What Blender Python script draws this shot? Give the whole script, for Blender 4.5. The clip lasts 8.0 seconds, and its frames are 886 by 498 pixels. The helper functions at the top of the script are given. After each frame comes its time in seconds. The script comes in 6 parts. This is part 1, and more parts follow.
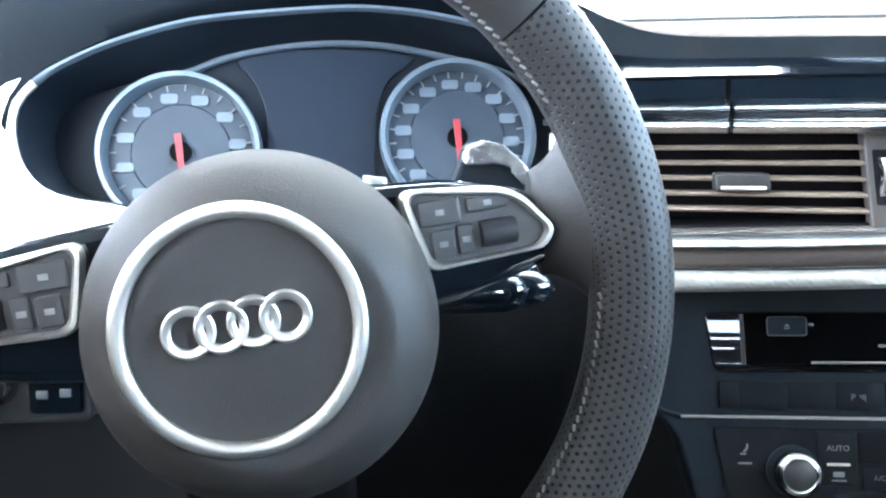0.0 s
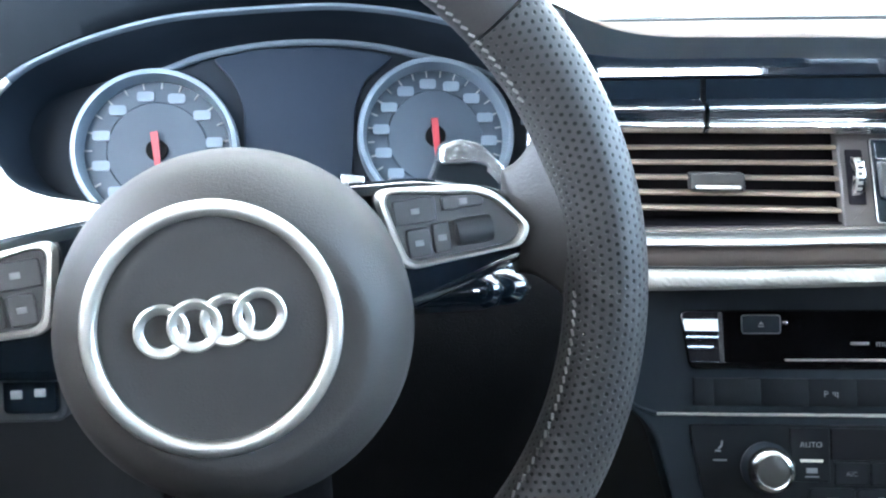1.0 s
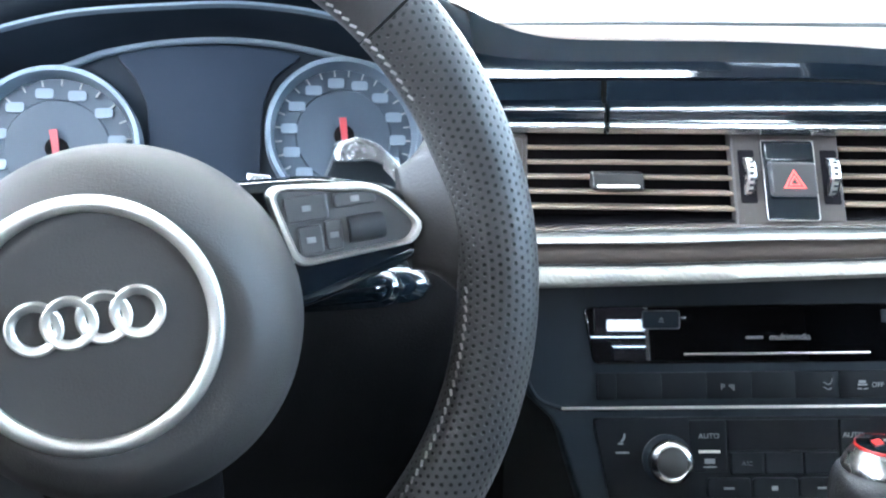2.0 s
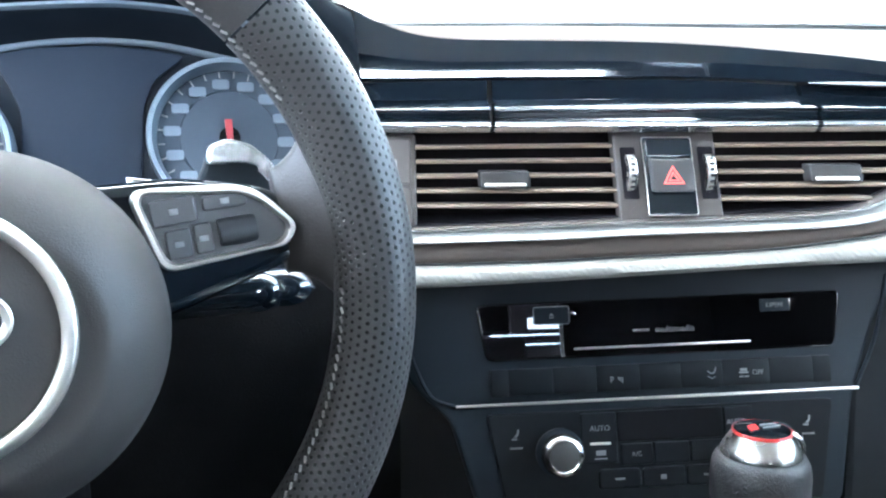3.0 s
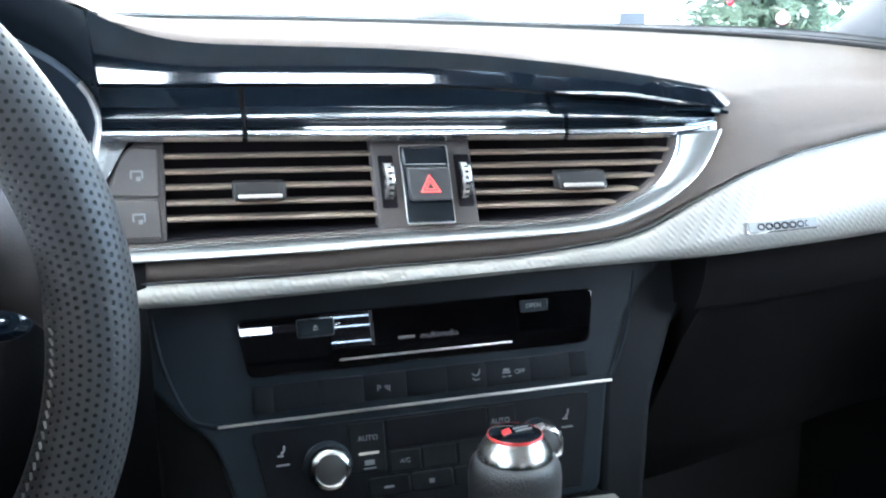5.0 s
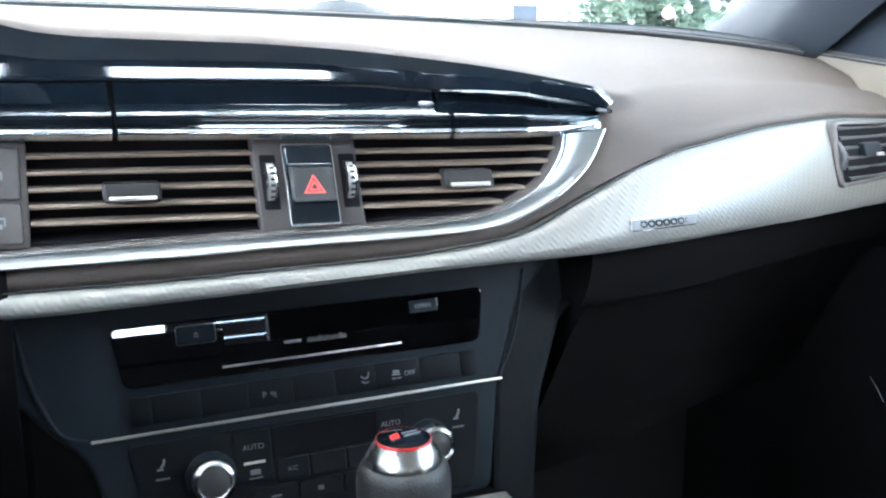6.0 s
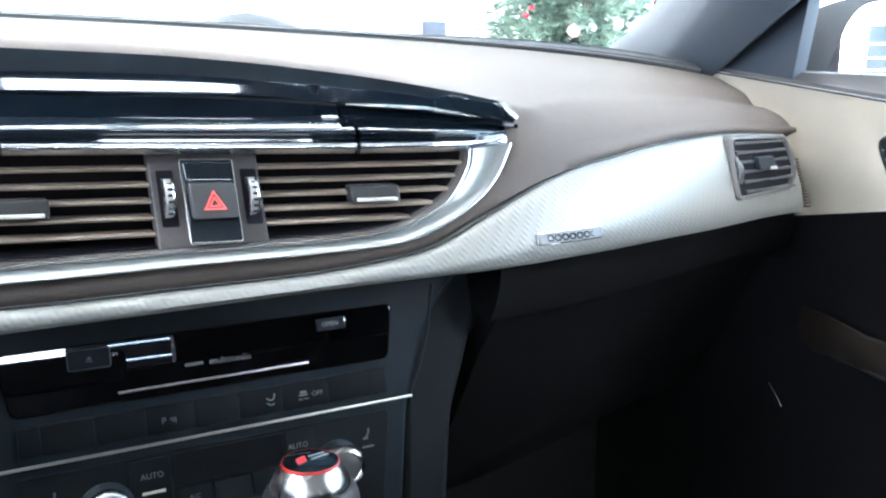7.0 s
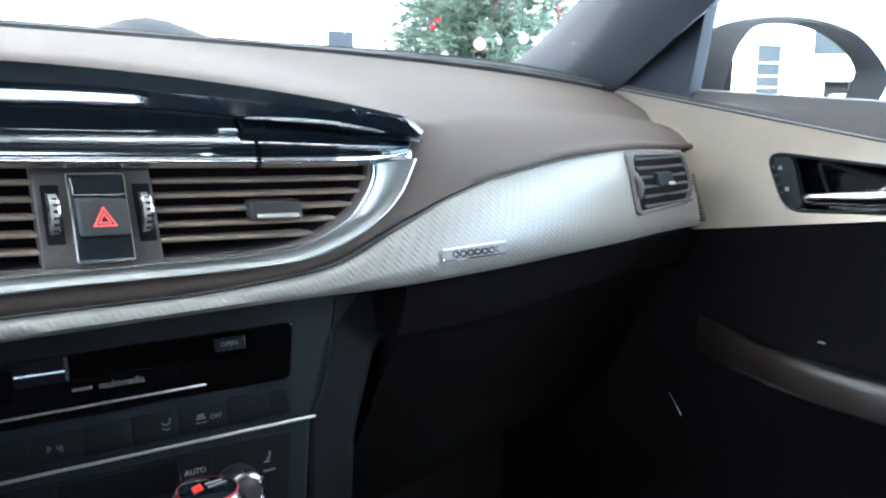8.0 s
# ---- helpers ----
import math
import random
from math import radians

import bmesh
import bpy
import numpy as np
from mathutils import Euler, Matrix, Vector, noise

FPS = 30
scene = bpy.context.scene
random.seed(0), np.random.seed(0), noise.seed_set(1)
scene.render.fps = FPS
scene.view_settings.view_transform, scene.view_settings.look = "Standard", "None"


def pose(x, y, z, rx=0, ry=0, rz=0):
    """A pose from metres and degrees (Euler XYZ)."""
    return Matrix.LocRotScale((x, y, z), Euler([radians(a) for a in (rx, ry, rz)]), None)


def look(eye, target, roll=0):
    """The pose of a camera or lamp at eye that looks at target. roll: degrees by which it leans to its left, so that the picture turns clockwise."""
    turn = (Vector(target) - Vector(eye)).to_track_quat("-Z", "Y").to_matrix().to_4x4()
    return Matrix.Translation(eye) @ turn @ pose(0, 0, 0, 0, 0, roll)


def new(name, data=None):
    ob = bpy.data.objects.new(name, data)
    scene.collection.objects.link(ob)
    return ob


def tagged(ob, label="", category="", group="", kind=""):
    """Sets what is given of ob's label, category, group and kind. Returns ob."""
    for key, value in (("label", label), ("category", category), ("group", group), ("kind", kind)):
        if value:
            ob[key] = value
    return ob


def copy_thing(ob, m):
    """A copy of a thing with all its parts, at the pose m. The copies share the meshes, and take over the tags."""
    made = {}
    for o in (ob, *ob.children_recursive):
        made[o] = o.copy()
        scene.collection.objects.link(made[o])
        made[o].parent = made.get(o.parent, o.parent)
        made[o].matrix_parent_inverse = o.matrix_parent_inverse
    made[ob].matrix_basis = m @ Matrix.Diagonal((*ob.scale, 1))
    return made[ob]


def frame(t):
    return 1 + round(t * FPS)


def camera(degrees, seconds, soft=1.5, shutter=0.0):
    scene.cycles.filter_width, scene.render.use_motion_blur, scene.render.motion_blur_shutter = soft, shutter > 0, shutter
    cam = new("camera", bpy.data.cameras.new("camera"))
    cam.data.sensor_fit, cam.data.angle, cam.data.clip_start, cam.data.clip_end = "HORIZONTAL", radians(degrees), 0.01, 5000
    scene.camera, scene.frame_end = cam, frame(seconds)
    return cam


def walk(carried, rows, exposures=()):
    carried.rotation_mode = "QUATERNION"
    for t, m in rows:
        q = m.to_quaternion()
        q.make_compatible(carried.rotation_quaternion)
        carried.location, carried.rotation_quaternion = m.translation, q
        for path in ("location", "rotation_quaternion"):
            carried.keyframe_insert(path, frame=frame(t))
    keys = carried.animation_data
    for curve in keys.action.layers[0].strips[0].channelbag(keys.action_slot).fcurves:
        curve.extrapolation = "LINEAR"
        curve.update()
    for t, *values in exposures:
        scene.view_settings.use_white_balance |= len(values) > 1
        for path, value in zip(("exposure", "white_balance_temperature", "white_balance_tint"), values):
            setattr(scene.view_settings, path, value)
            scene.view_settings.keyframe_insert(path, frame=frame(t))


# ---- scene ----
cam = camera(54.7, 8.0, soft=2.2)
PATH = [
    (0, (-0.262, -0.034, 0.942), (-0.419, 1.936, 0.639), -0.7),
    (0.5, (-0.261, -0.034, 0.944), (-0.416, 1.935, 0.632), -0.7),
    (1, (-0.259, -0.035, 0.942), (-0.374, 1.938, 0.636), -0.5),
    (2.5, (-0.225, -0.039, 0.939), (-0.109, 1.936, 0.641), -0.3),
    (3, (-0.215, -0.038, 0.938), (-0.006, 1.929, 0.642), -0.7),
    (3.5, (-0.202, -0.037, 0.936), (0.098, 1.919, 0.644), -0.8),
    (4, (-0.192, -0.036, 0.941), (0.21, 1.903, 0.661), -0.6),
    (4.5, (-0.18, -0.037, 0.94), (0.319, 1.88, 0.662), -0.5),
    (5, (-0.171, -0.032, 0.957), (0.441, 1.84, 0.609), -0.5),
    (6.5, (-0.155, -0.022, 0.963), (0.767, 1.716, 0.606), 0.2),
    (7, (-0.152, -0.019, 0.962), (0.858, 1.673, 0.624), 0.3),
    (7.5, (-0.149, -0.016, 0.964), (0.952, 1.622, 0.637), 0.9),
    (8, (-0.145, -0.013, 0.965), (1.045, 1.564, 0.653), 1.1),
]
walk(cam, [(t, look(eye, target, roll)) for t, eye, target, roll in PATH], [(0, 1.57, 5180, 7), (2.5, 1.55, 5180, 7), (4, 1.45, 5180, 7), (5, 1.06, 5180, 7), (6.5, 0.88, 5180, 7), (7.5, 0.62, 5180, 7), (8, 0.3, 5180, 7)])

# ---------------------------------------------------------------- world, lamps, exposure
world = bpy.data.worlds.new("daylight")
scene.world = world
world.use_nodes = True
wn = world.node_tree.nodes
sky = wn.new("ShaderNodeTexSky")
sky.sky_type, sky.sun_disc, sky.sun_elevation, sky.sun_rotation = "NISHITA", False, radians(35), radians(20)
wn["Background"].inputs[1].default_value = 0.12
world.node_tree.links.new(sky.outputs[0], wn["Background"].inputs[0])


def area(name, m, w, h, power, colour):
    data = bpy.data.lights.new(name, "AREA")
    data.shape, data.size, data.size_y, data.energy, data.color = "RECTANGLE", w, h, power, colour
    ob = new(name, data)
    ob.matrix_world = m
    return ob


# daylight in the openings of the glazed showroom walls
area("front_glazing_light", look((0.5, 9.85, 2.1), (0.5, 0, 1.2)), 15, 3.4, 3700, (1.0, 0.86, 0.70))
area("side_glazing_light", look((-7.85, -0.5, 2.1), (0, -0.5, 1.2)), 10, 3.4, 2000, (0.95, 0.97, 1.0))
area("right_glazing_light", look((8.35, 2.0, 2.1), (0, 2.0, 1.2)), 14, 3.4, 1900, (0.70, 0.87, 1.0))
area("rear_glazing_light", look((0.5, -7.85, 2.3), (0.5, 0, 1.2)), 12, 2.6, 2900, (1.0, 0.97, 0.92))


# ---------------------------------------------------------------- materials
def material(name, colour, rough=0.5, metal=0.0, vary=0.12, scale=40.0, bump=0.0, bump_scale=300.0, coat=0.0, spec=0.5):
    m = bpy.data.materials.new(name)
    m.use_nodes = True
    nt = m.node_tree
    n, l = nt.nodes, nt.links
    b = n["Principled BSDF"]
    b.inputs["Roughness"].default_value, b.inputs["Metallic"].default_value = rough, metal
    b.inputs["Coat Weight"].default_value, b.inputs["Specular IOR Level"].default_value = coat, spec
    b.inputs["Coat Roughness"].default_value = 0.04
    co = n.new("ShaderNodeTexCoord")
    big = n.new("ShaderNodeTexNoise")
    big.inputs["Scale"].default_value, big.inputs["Detail"].default_value = scale, 6
    l.new(co.outputs["Object"], big.inputs["Vector"])
    ramp = n.new("ShaderNodeMapRange")
    ramp.inputs["To Min"].default_value, ramp.inputs["To Max"].default_value = 1 - vary, 1 + vary
    l.new(big.outputs[0], ramp.inputs["Value"])
    mul = n.new("ShaderNodeVectorMath")
    mul.operation = "SCALE"
    mul.inputs[0].default_value = colour
    l.new(ramp.outputs[0], mul.inputs["Scale"])
    l.new(mul.outputs[0], b.inputs["Base Color"])
    rr = n.new("ShaderNodeMapRange")
    rr.inputs["To Min"].default_value, rr.inputs["To Max"].default_value = max(0, rough - 0.5 * vary), min(1, rough + 0.5 * vary)
    fine = n.new("ShaderNodeTexNoise")
    fine.inputs["Scale"].default_value, fine.inputs["Detail"].default_value = bump_scale, 3
    l.new(co.outputs["Object"], fine.inputs["Vector"])
    l.new(big.outputs[0], rr.inputs["Value"])
    l.new(rr.outputs[0], b.inputs["Roughness"])
    if bump:
        bn = n.new("ShaderNodeBump")
        bn.inputs["Strength"].default_value, bn.inputs["Distance"].default_value = bump, 0.0006
        l.new(fine.outputs[0], bn.inputs["Height"])
        l.new(bn.outputs[0], b.inputs["Normal"])
    return m


def glowing(name, colour, strength):
    m = bpy.data.materials.new(name)
    m.use_nodes = True
    b = m.node_tree.nodes["Principled BSDF"]
    b.inputs["Base Color"].default_value = (*colour, 1)
    b.inputs["Emission Color"].default_value, b.inputs["Emission Strength"].default_value = (*colour, 1), strength
    return m


def weave(m, strength=0.35, period=0.0042):
    """Fine diagonal embossing on a metal inlay."""
    n, l = m.node_tree.nodes, m.node_tree.links
    co = n.new("ShaderNodeTexCoord")
    xyz, lean, flat = n.new("ShaderNodeSeparateXYZ"), n.new("ShaderNodeMath"), n.new("ShaderNodeCombineXYZ")
    lean.operation, lean.inputs[1].default_value = "MULTIPLY_ADD", -0.41
    l.new(co.outputs["Object"], xyz.inputs[0])
    l.new(xyz.outputs["Y"], lean.inputs[0])
    l.new(xyz.outputs["Z"], lean.inputs[2])
    l.new(xyz.outputs["X"], flat.inputs["X"])
    l.new(lean.outputs[0], flat.inputs["Z"])
    mp = n.new("ShaderNodeMapping")
    mp.inputs["Rotation"].default_value = (0, radians(50), 0)
    l.new(flat.outputs[0], mp.inputs["Vector"])
    heights = []
    for axis, size in (("X", period), ("Z", period * 2.3)):
        w = n.new("ShaderNodeTexWave")
        w.wave_type, w.bands_direction = "BANDS", axis
        w.inputs["Scale"].default_value, w.inputs["Distortion"].default_value = math.tau / size / 20, 0.15
        l.new(mp.outputs[0], w.inputs["Vector"])
        heights.append(w)
    add = n.new("ShaderNodeMath")
    add.operation = "MULTIPLY"
    l.new(heights[0].outputs[1], add.inputs[0])
    l.new(heights[1].outputs[1], add.inputs[1])
    bn = n.new("ShaderNodeBump")
    bn.inputs["Strength"].default_value, bn.inputs["Distance"].default_value = strength, 0.0008
    l.new(add.outputs[0], bn.inputs["Height"])
    l.new(bn.outputs[0], n["Principled BSDF"].inputs["Normal"])
    return m


def perforated(m, pitch):
    """Rows of small holes, set by the UV map in metres."""
    n, l = m.node_tree.nodes, m.node_tree.links
    uv = n.new("ShaderNodeUVMap")
    hole = []
    for shift in (0.0, 0.5):
        mp = n.new("ShaderNodeVectorMath")
        mp.operation = "MULTIPLY_ADD"
        mp.inputs[1].default_value, mp.inputs[2].default_value = (1 / pitch, 0.6 / pitch, 0), (shift, shift, 0)
        l.new(uv.outputs[0], mp.inputs[0])
        fr = n.new("ShaderNodeVectorMath")
        fr.operation = "FRACTION"
        l.new(mp.outputs[0], fr.inputs[0])
        sub = n.new("ShaderNodeVectorMath")
        sub.operation = "SUBTRACT"
        sub.inputs[1].default_value = (0.5, 0.5, 0)
        l.new(fr.outputs[0], sub.inputs[0])
        sc = n.new("ShaderNodeVectorMath")
        sc.operation = "MULTIPLY"
        sc.inputs[1].default_value = (1, 1.67, 0)
        l.new(sub.outputs[0], sc.inputs[0])
        le = n.new("ShaderNodeVectorMath")
        le.operation = "LENGTH"
        l.new(sc.outputs[0], le.inputs[0])
        hole.append(le)
    mi = n.new("ShaderNodeMath")
    mi.operation = "MINIMUM"
    l.new(hole[0].outputs["Value"], mi.inputs[0])
    l.new(hole[1].outputs["Value"], mi.inputs[1])
    sm = n.new("ShaderNodeMapRange")
    sm.inputs["From Min"].default_value, sm.inputs["From Max"].default_value = 0.15, 0.26
    l.new(mi.outputs[0], sm.inputs["Value"])
    b = n["Principled BSDF"]
    mixc = n.new("ShaderNodeVectorMath")
    mixc.operation = "SCALE"
    l.new(b.inputs["Base Color"].links[0].from_socket, mixc.inputs[0])
    hm = n.new("ShaderNodeMapRange")
    hm.inputs["To Min"].default_value = 0.32
    l.new(sm.outputs[0], hm.inputs["Value"])
    l.new(hm.outputs[0], mixc.inputs["Scale"])
    l.new(mixc.outputs[0], b.inputs["Base Color"])
    gl = n.new("ShaderNodeMath")
    gl.operation = "MULTIPLY"
    gl.inputs[1].default_value = 0.32
    l.new(hm.outputs[0], gl.inputs[0])
    l.new(gl.outputs[0], b.inputs["Specular IOR Level"])
    bn = n.new("ShaderNodeBump")
    bn.inputs["Strength"].default_value, bn.inputs["Distance"].default_value = 0.5, 0.0008
    l.new(sm.outputs[0], bn.inputs["Height"])
    l.new(bn.outputs[0], b.inputs["Normal"])
    return m


PAD = material("soft_dash_skin", (0.094, 0.074, 0.060), 0.74, spec=0.20, vary=0.06, scale=25, bump=0.5, bump_scale=900)
LOWER = material("dark_lower_plastic", (0.0055, 0.0050, 0.0050), 0.8, spec=0.05, vary=0.1, scale=25, bump=0.4, bump_scale=800)
FASCIA = material("graphite_fascia", (0.0102, 0.0140, 0.0182), 0.52, spec=0.2, vary=0.08, scale=30, bump=0.2, bump_scale=900)
VENTGREY = material("vent_plastic", (0.180, 0.134, 0.095), 0.45, vary=0.08, scale=60, bump=0.15, bump_scale=900)
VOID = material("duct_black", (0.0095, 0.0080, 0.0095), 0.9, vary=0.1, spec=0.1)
PIANO = material("piano_black", (0.0050, 0.0080, 0.0115), 0.05, vary=0.02, scale=15, coat=1.0)
CLIMATE = material("black_climate_plastic", (0.0066, 0.0076, 0.0090), 0.55, spec=0.15, vary=0.08, scale=30, bump=0.2, bump_scale=900)
BINNACLE = material("binnacle_skin", (0.0030, 0.0045, 0.0064), 0.70, spec=0.06, vary=0.06, scale=30, bump=0.1, bump_scale=900)
VENTPANEL = material("vent_panel_plastic", (0.062, 0.051, 0.044), 0.5, vary=0.08, scale=60, bump=0.15, bump_scale=900)
GLASSBLACK = material("black_display_glass", (0.0014, 0.0015, 0.0019), 0.012, vary=0.006, scale=15, spec=0.7)
RINGMETAL = material("pale_satin_metal", (0.62, 0.58, 0.52), 0.40, 1.0, vary=0.05, scale=60)
CHROME = material("satin_chrome", (0.84, 0.85, 0.86), 0.24, 1.0, vary=0.05, scale=30)
SURROUND = material("brushed_surround_metal", (0.25, 0.25, 0.245), 0.40, 1.0, vary=0.06, scale=30)
BRIGHT = material("bright_chrome", (0.8, 0.8, 0.8), 0.07, 1.0, vary=0.04, scale=30)
SATIN = material("satin_aluminium", (0.50, 0.485, 0.46), 0.27, 1.0, vary=0.05, scale=40)
INLAY = weave(material("embossed_aluminium_inlay", (0.220, 0.207, 0.183), 0.44, 0.30, vary=0.05, scale=20), 0.30, 0.0036)
DOORTRIM = material("door_satin_trim", (0.315, 0.27, 0.21), 0.38, 0.70, vary=0.06, scale=20, bump=0.15)
LEATHER = material("black_leather", (0.026, 0.023, 0.021), 0.52, spec=0.32, vary=0.12, scale=50, bump=0.3, bump_scale=700)
PERFO = perforated(material("perforated_leather", (0.025, 0.022, 0.020), 0.50, vary=0.1, scale=50), 0.0044)
HUBSKIN = material("airbag_cover", (0.030, 0.026, 0.023), 0.58, spec=0.3, vary=0.06, scale=40, bump=0.3, bump_scale=1100)
THREAD = material("grey_thread", (0.17, 0.16, 0.15), 0.8, vary=0.15, scale=200)
DIAL = material("dial_face", (0.027, 0.038, 0.053), 0.6, vary=0.06, scale=40)
SCREEN = material("switched_off_screen", (0.009, 0.014, 0.024), 0.6, spec=0.2, vary=0.05, scale=20)
DARKPANE = material("matt_black_display", (0.004, 0.004, 0.005), 0.4, spec=0.15, vary=0.05, scale=20)
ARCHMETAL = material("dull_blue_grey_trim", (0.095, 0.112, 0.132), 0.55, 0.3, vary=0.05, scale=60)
DIALRING = material("blue_grey_dial_metal", (0.165, 0.195, 0.23), 0.45, 0.6, vary=0.05, scale=60)
DIALBACK = material("cluster_back", (0.006, 0.009, 0.014), 0.65, spec=0.2, vary=0.06, scale=40)
MARK = material("white_dial_mark", (0.135, 0.160, 0.190), 0.5, vary=0.05)
DIM = material("grey_print", (0.21, 0.21, 0.205), 0.6, vary=0.05)
CREAM = material("cream_print", (0.75, 0.70, 0.58), 0.5, vary=0.05)
NEEDLE = material("red_needle", (0.27, 0.03, 0.035), 0.4, vary=0.05)
REDMARK = material("red_paint", (0.45, 0.02, 0.015), 0.35, vary=0.06)
GRIPSKIN = material("dark_grip_leather", (0.017, 0.016, 0.016), 0.5, vary=0.12, scale=50, bump=0.8, bump_scale=700)
BADGEGREY = material("grey_badge_metal", (0.135, 0.132, 0.126), 0.5, 0.1, vary=0.05, scale=60)
DOORRAIL = material("dark_door_shoulder", (0.046, 0.040, 0.036), 0.6, spec=0.3, vary=0.06, scale=25, bump=0.4, bump_scale=900)
KNOBCAP = material("satin_grey_cap", (0.055, 0.053, 0.051), 0.38, 0.3, vary=0.06, scale=60)
HAZARD = glowing("lit_hazard_mark", (0.95, 0.10, 0.08), 0.55)
PILLAR = material("pillar_cloth", (0.0105, 0.0145, 0.0200), 0.75, vary=0.08, scale=40, bump=0.5, bump_scale=900)
SIDEGREY = material("slate_grey_plastic", (0.042, 0.040, 0.039), 0.42, vary=0.08, scale=60, bump=0.15, bump_scale=900)
ARMREST = material("dark_brown_armrest", (0.0165, 0.0118, 0.0080), 0.36, spec=0.5, vary=0.1, scale=30, bump=0.5, bump_scale=700)
CARPET = material("black_carpet", (0.012, 0.012, 0.013), 0.95, vary=0.3, scale=300, bump=0.8, bump_scale=900)
RUBBER = material("black_rubber", (0.018, 0.018, 0.019), 0.6, vary=0.1)
PAINTWHITE = material("white_wall_paint", (0.82, 0.82, 0.80), 0.7, vary=0.03, scale=3)
TILE = material("pale_floor_tile", (0.62, 0.60, 0.57), 0.25, vary=0.06, scale=6)
BLACKBODY = material("black_body_paint", (0.012, 0.013, 0.016), 0.12, vary=0.05, coat=0.8)
GREYBODY = material("grey_blue_car_paint", (0.030, 0.035, 0.040), 0.7, spec=0.1, vary=0.03)
TINT = material("tinted_car_glass", (0.03, 0.035, 0.04), 0.05, vary=0.02)
MIRROR = material("mirror_silver", (0.9, 0.9, 0.9), 0.01, 1.0, vary=0.0)
NEEDLEGREEN = material("fir_needles", (0.16, 0.21, 0.15), 0.6, vary=0.5, scale=9)
BARK = material("fir_bark", (0.10, 0.07, 0.05), 0.9, vary=0.3)

GLASS = bpy.data.materials.new("clear_glass")
GLASS.use_nodes = True
_n, _l = GLASS.node_tree.nodes, GLASS.node_tree.links
_n.remove(_n["Principled BSDF"])
_tr, _gl, _mx, _fr = (_n.new("ShaderNode" + k) for k in ("BsdfTransparent", "BsdfGlossy", "MixShader", "Fresnel"))
_tr.inputs[0].default_value, _gl.inputs["Roughness"].default_value, _fr.inputs[0].default_value = (0.97, 0.98, 0.98, 1), 0.02, 1.16
_l.new(_fr.outputs[0], _mx.inputs[0])
_l.new(_tr.outputs[0], _mx.inputs[1])
_l.new(_gl.outputs[0], _mx.inputs[2])
_l.new(_mx.outputs[0], _n["Material Output"].inputs[0])


# ---------------------------------------------------------------- mesh tools
def finish(bm, name, mat, angle=38):
    bmesh.ops.recalc_face_normals(bm, faces=bm.faces)
    me = bpy.data.meshes.new(name)
    bm.to_mesh(me)
    bm.free()
    me.materials.append(mat)
    for p in me.polygons:
        p.use_smooth = True
    me.set_sharp_from_angle(angle=radians(angle))
    return me


def part(name, bm, mat, parent, label="", m=None, angle=38):
    ob = new(name, finish(bm, name, mat, angle))
    ob.parent = parent
    if m is not None:
        ob.matrix_local = m
    if label:
        ob["label"] = label
    return ob


def thing(name, label, category, m=None, group="", kind=""):
    ob = new(name)
    ob.empty_display_size = 0.05
    if m is not None:
        ob.matrix_world = m
    return tagged(ob, label, category, group, kind)


def single(name, bm, mat, label, category="", kind="", m=None, group="", angle=38):
    ob = new(name, finish(bm, name, mat, angle))
    if m is not None:
        ob.matrix_world = m
    return tagged(ob, label, category, group, kind)


def plane_frame(o, yaw=0.0, lean=0.0, roll=0.0):
    """Local x to the right, y up along a leaning face, z out of it towards the seats."""
    a, t = radians(yaw), radians(lean)
    r = Vector((math.cos(a), math.sin(a), 0))
    back = Vector((-math.sin(a), math.cos(a), 0))
    u = back * math.sin(t) + Vector((0, 0, math.cos(t)))
    n = r.cross(u)
    m = Matrix((r, u, n)).transposed().to_4x4()
    m.translation = o
    return m @ pose(0, 0, 0, 0, 0, roll)


def box(bm, c, s, bevel=0.0, m=None, seg=2):
    r = bmesh.ops.create_cube(bm, size=1, matrix=Matrix.Translation(c) @ Matrix.Diagonal((*s, 1)))
    vs = r["verts"]
    if bevel:
        es = list({e for v in vs for e in v.link_edges})
        r2 = bmesh.ops.bevel(bm, geom=es, offset=bevel, segments=seg, affect="EDGES", profile=0.5)
        vs = list({v for f in r2["faces"] for v in f.verts} | {v for v in vs if v.is_valid})
    if m is not None:
        bmesh.ops.transform(bm, matrix=m, verts=vs)
    return vs


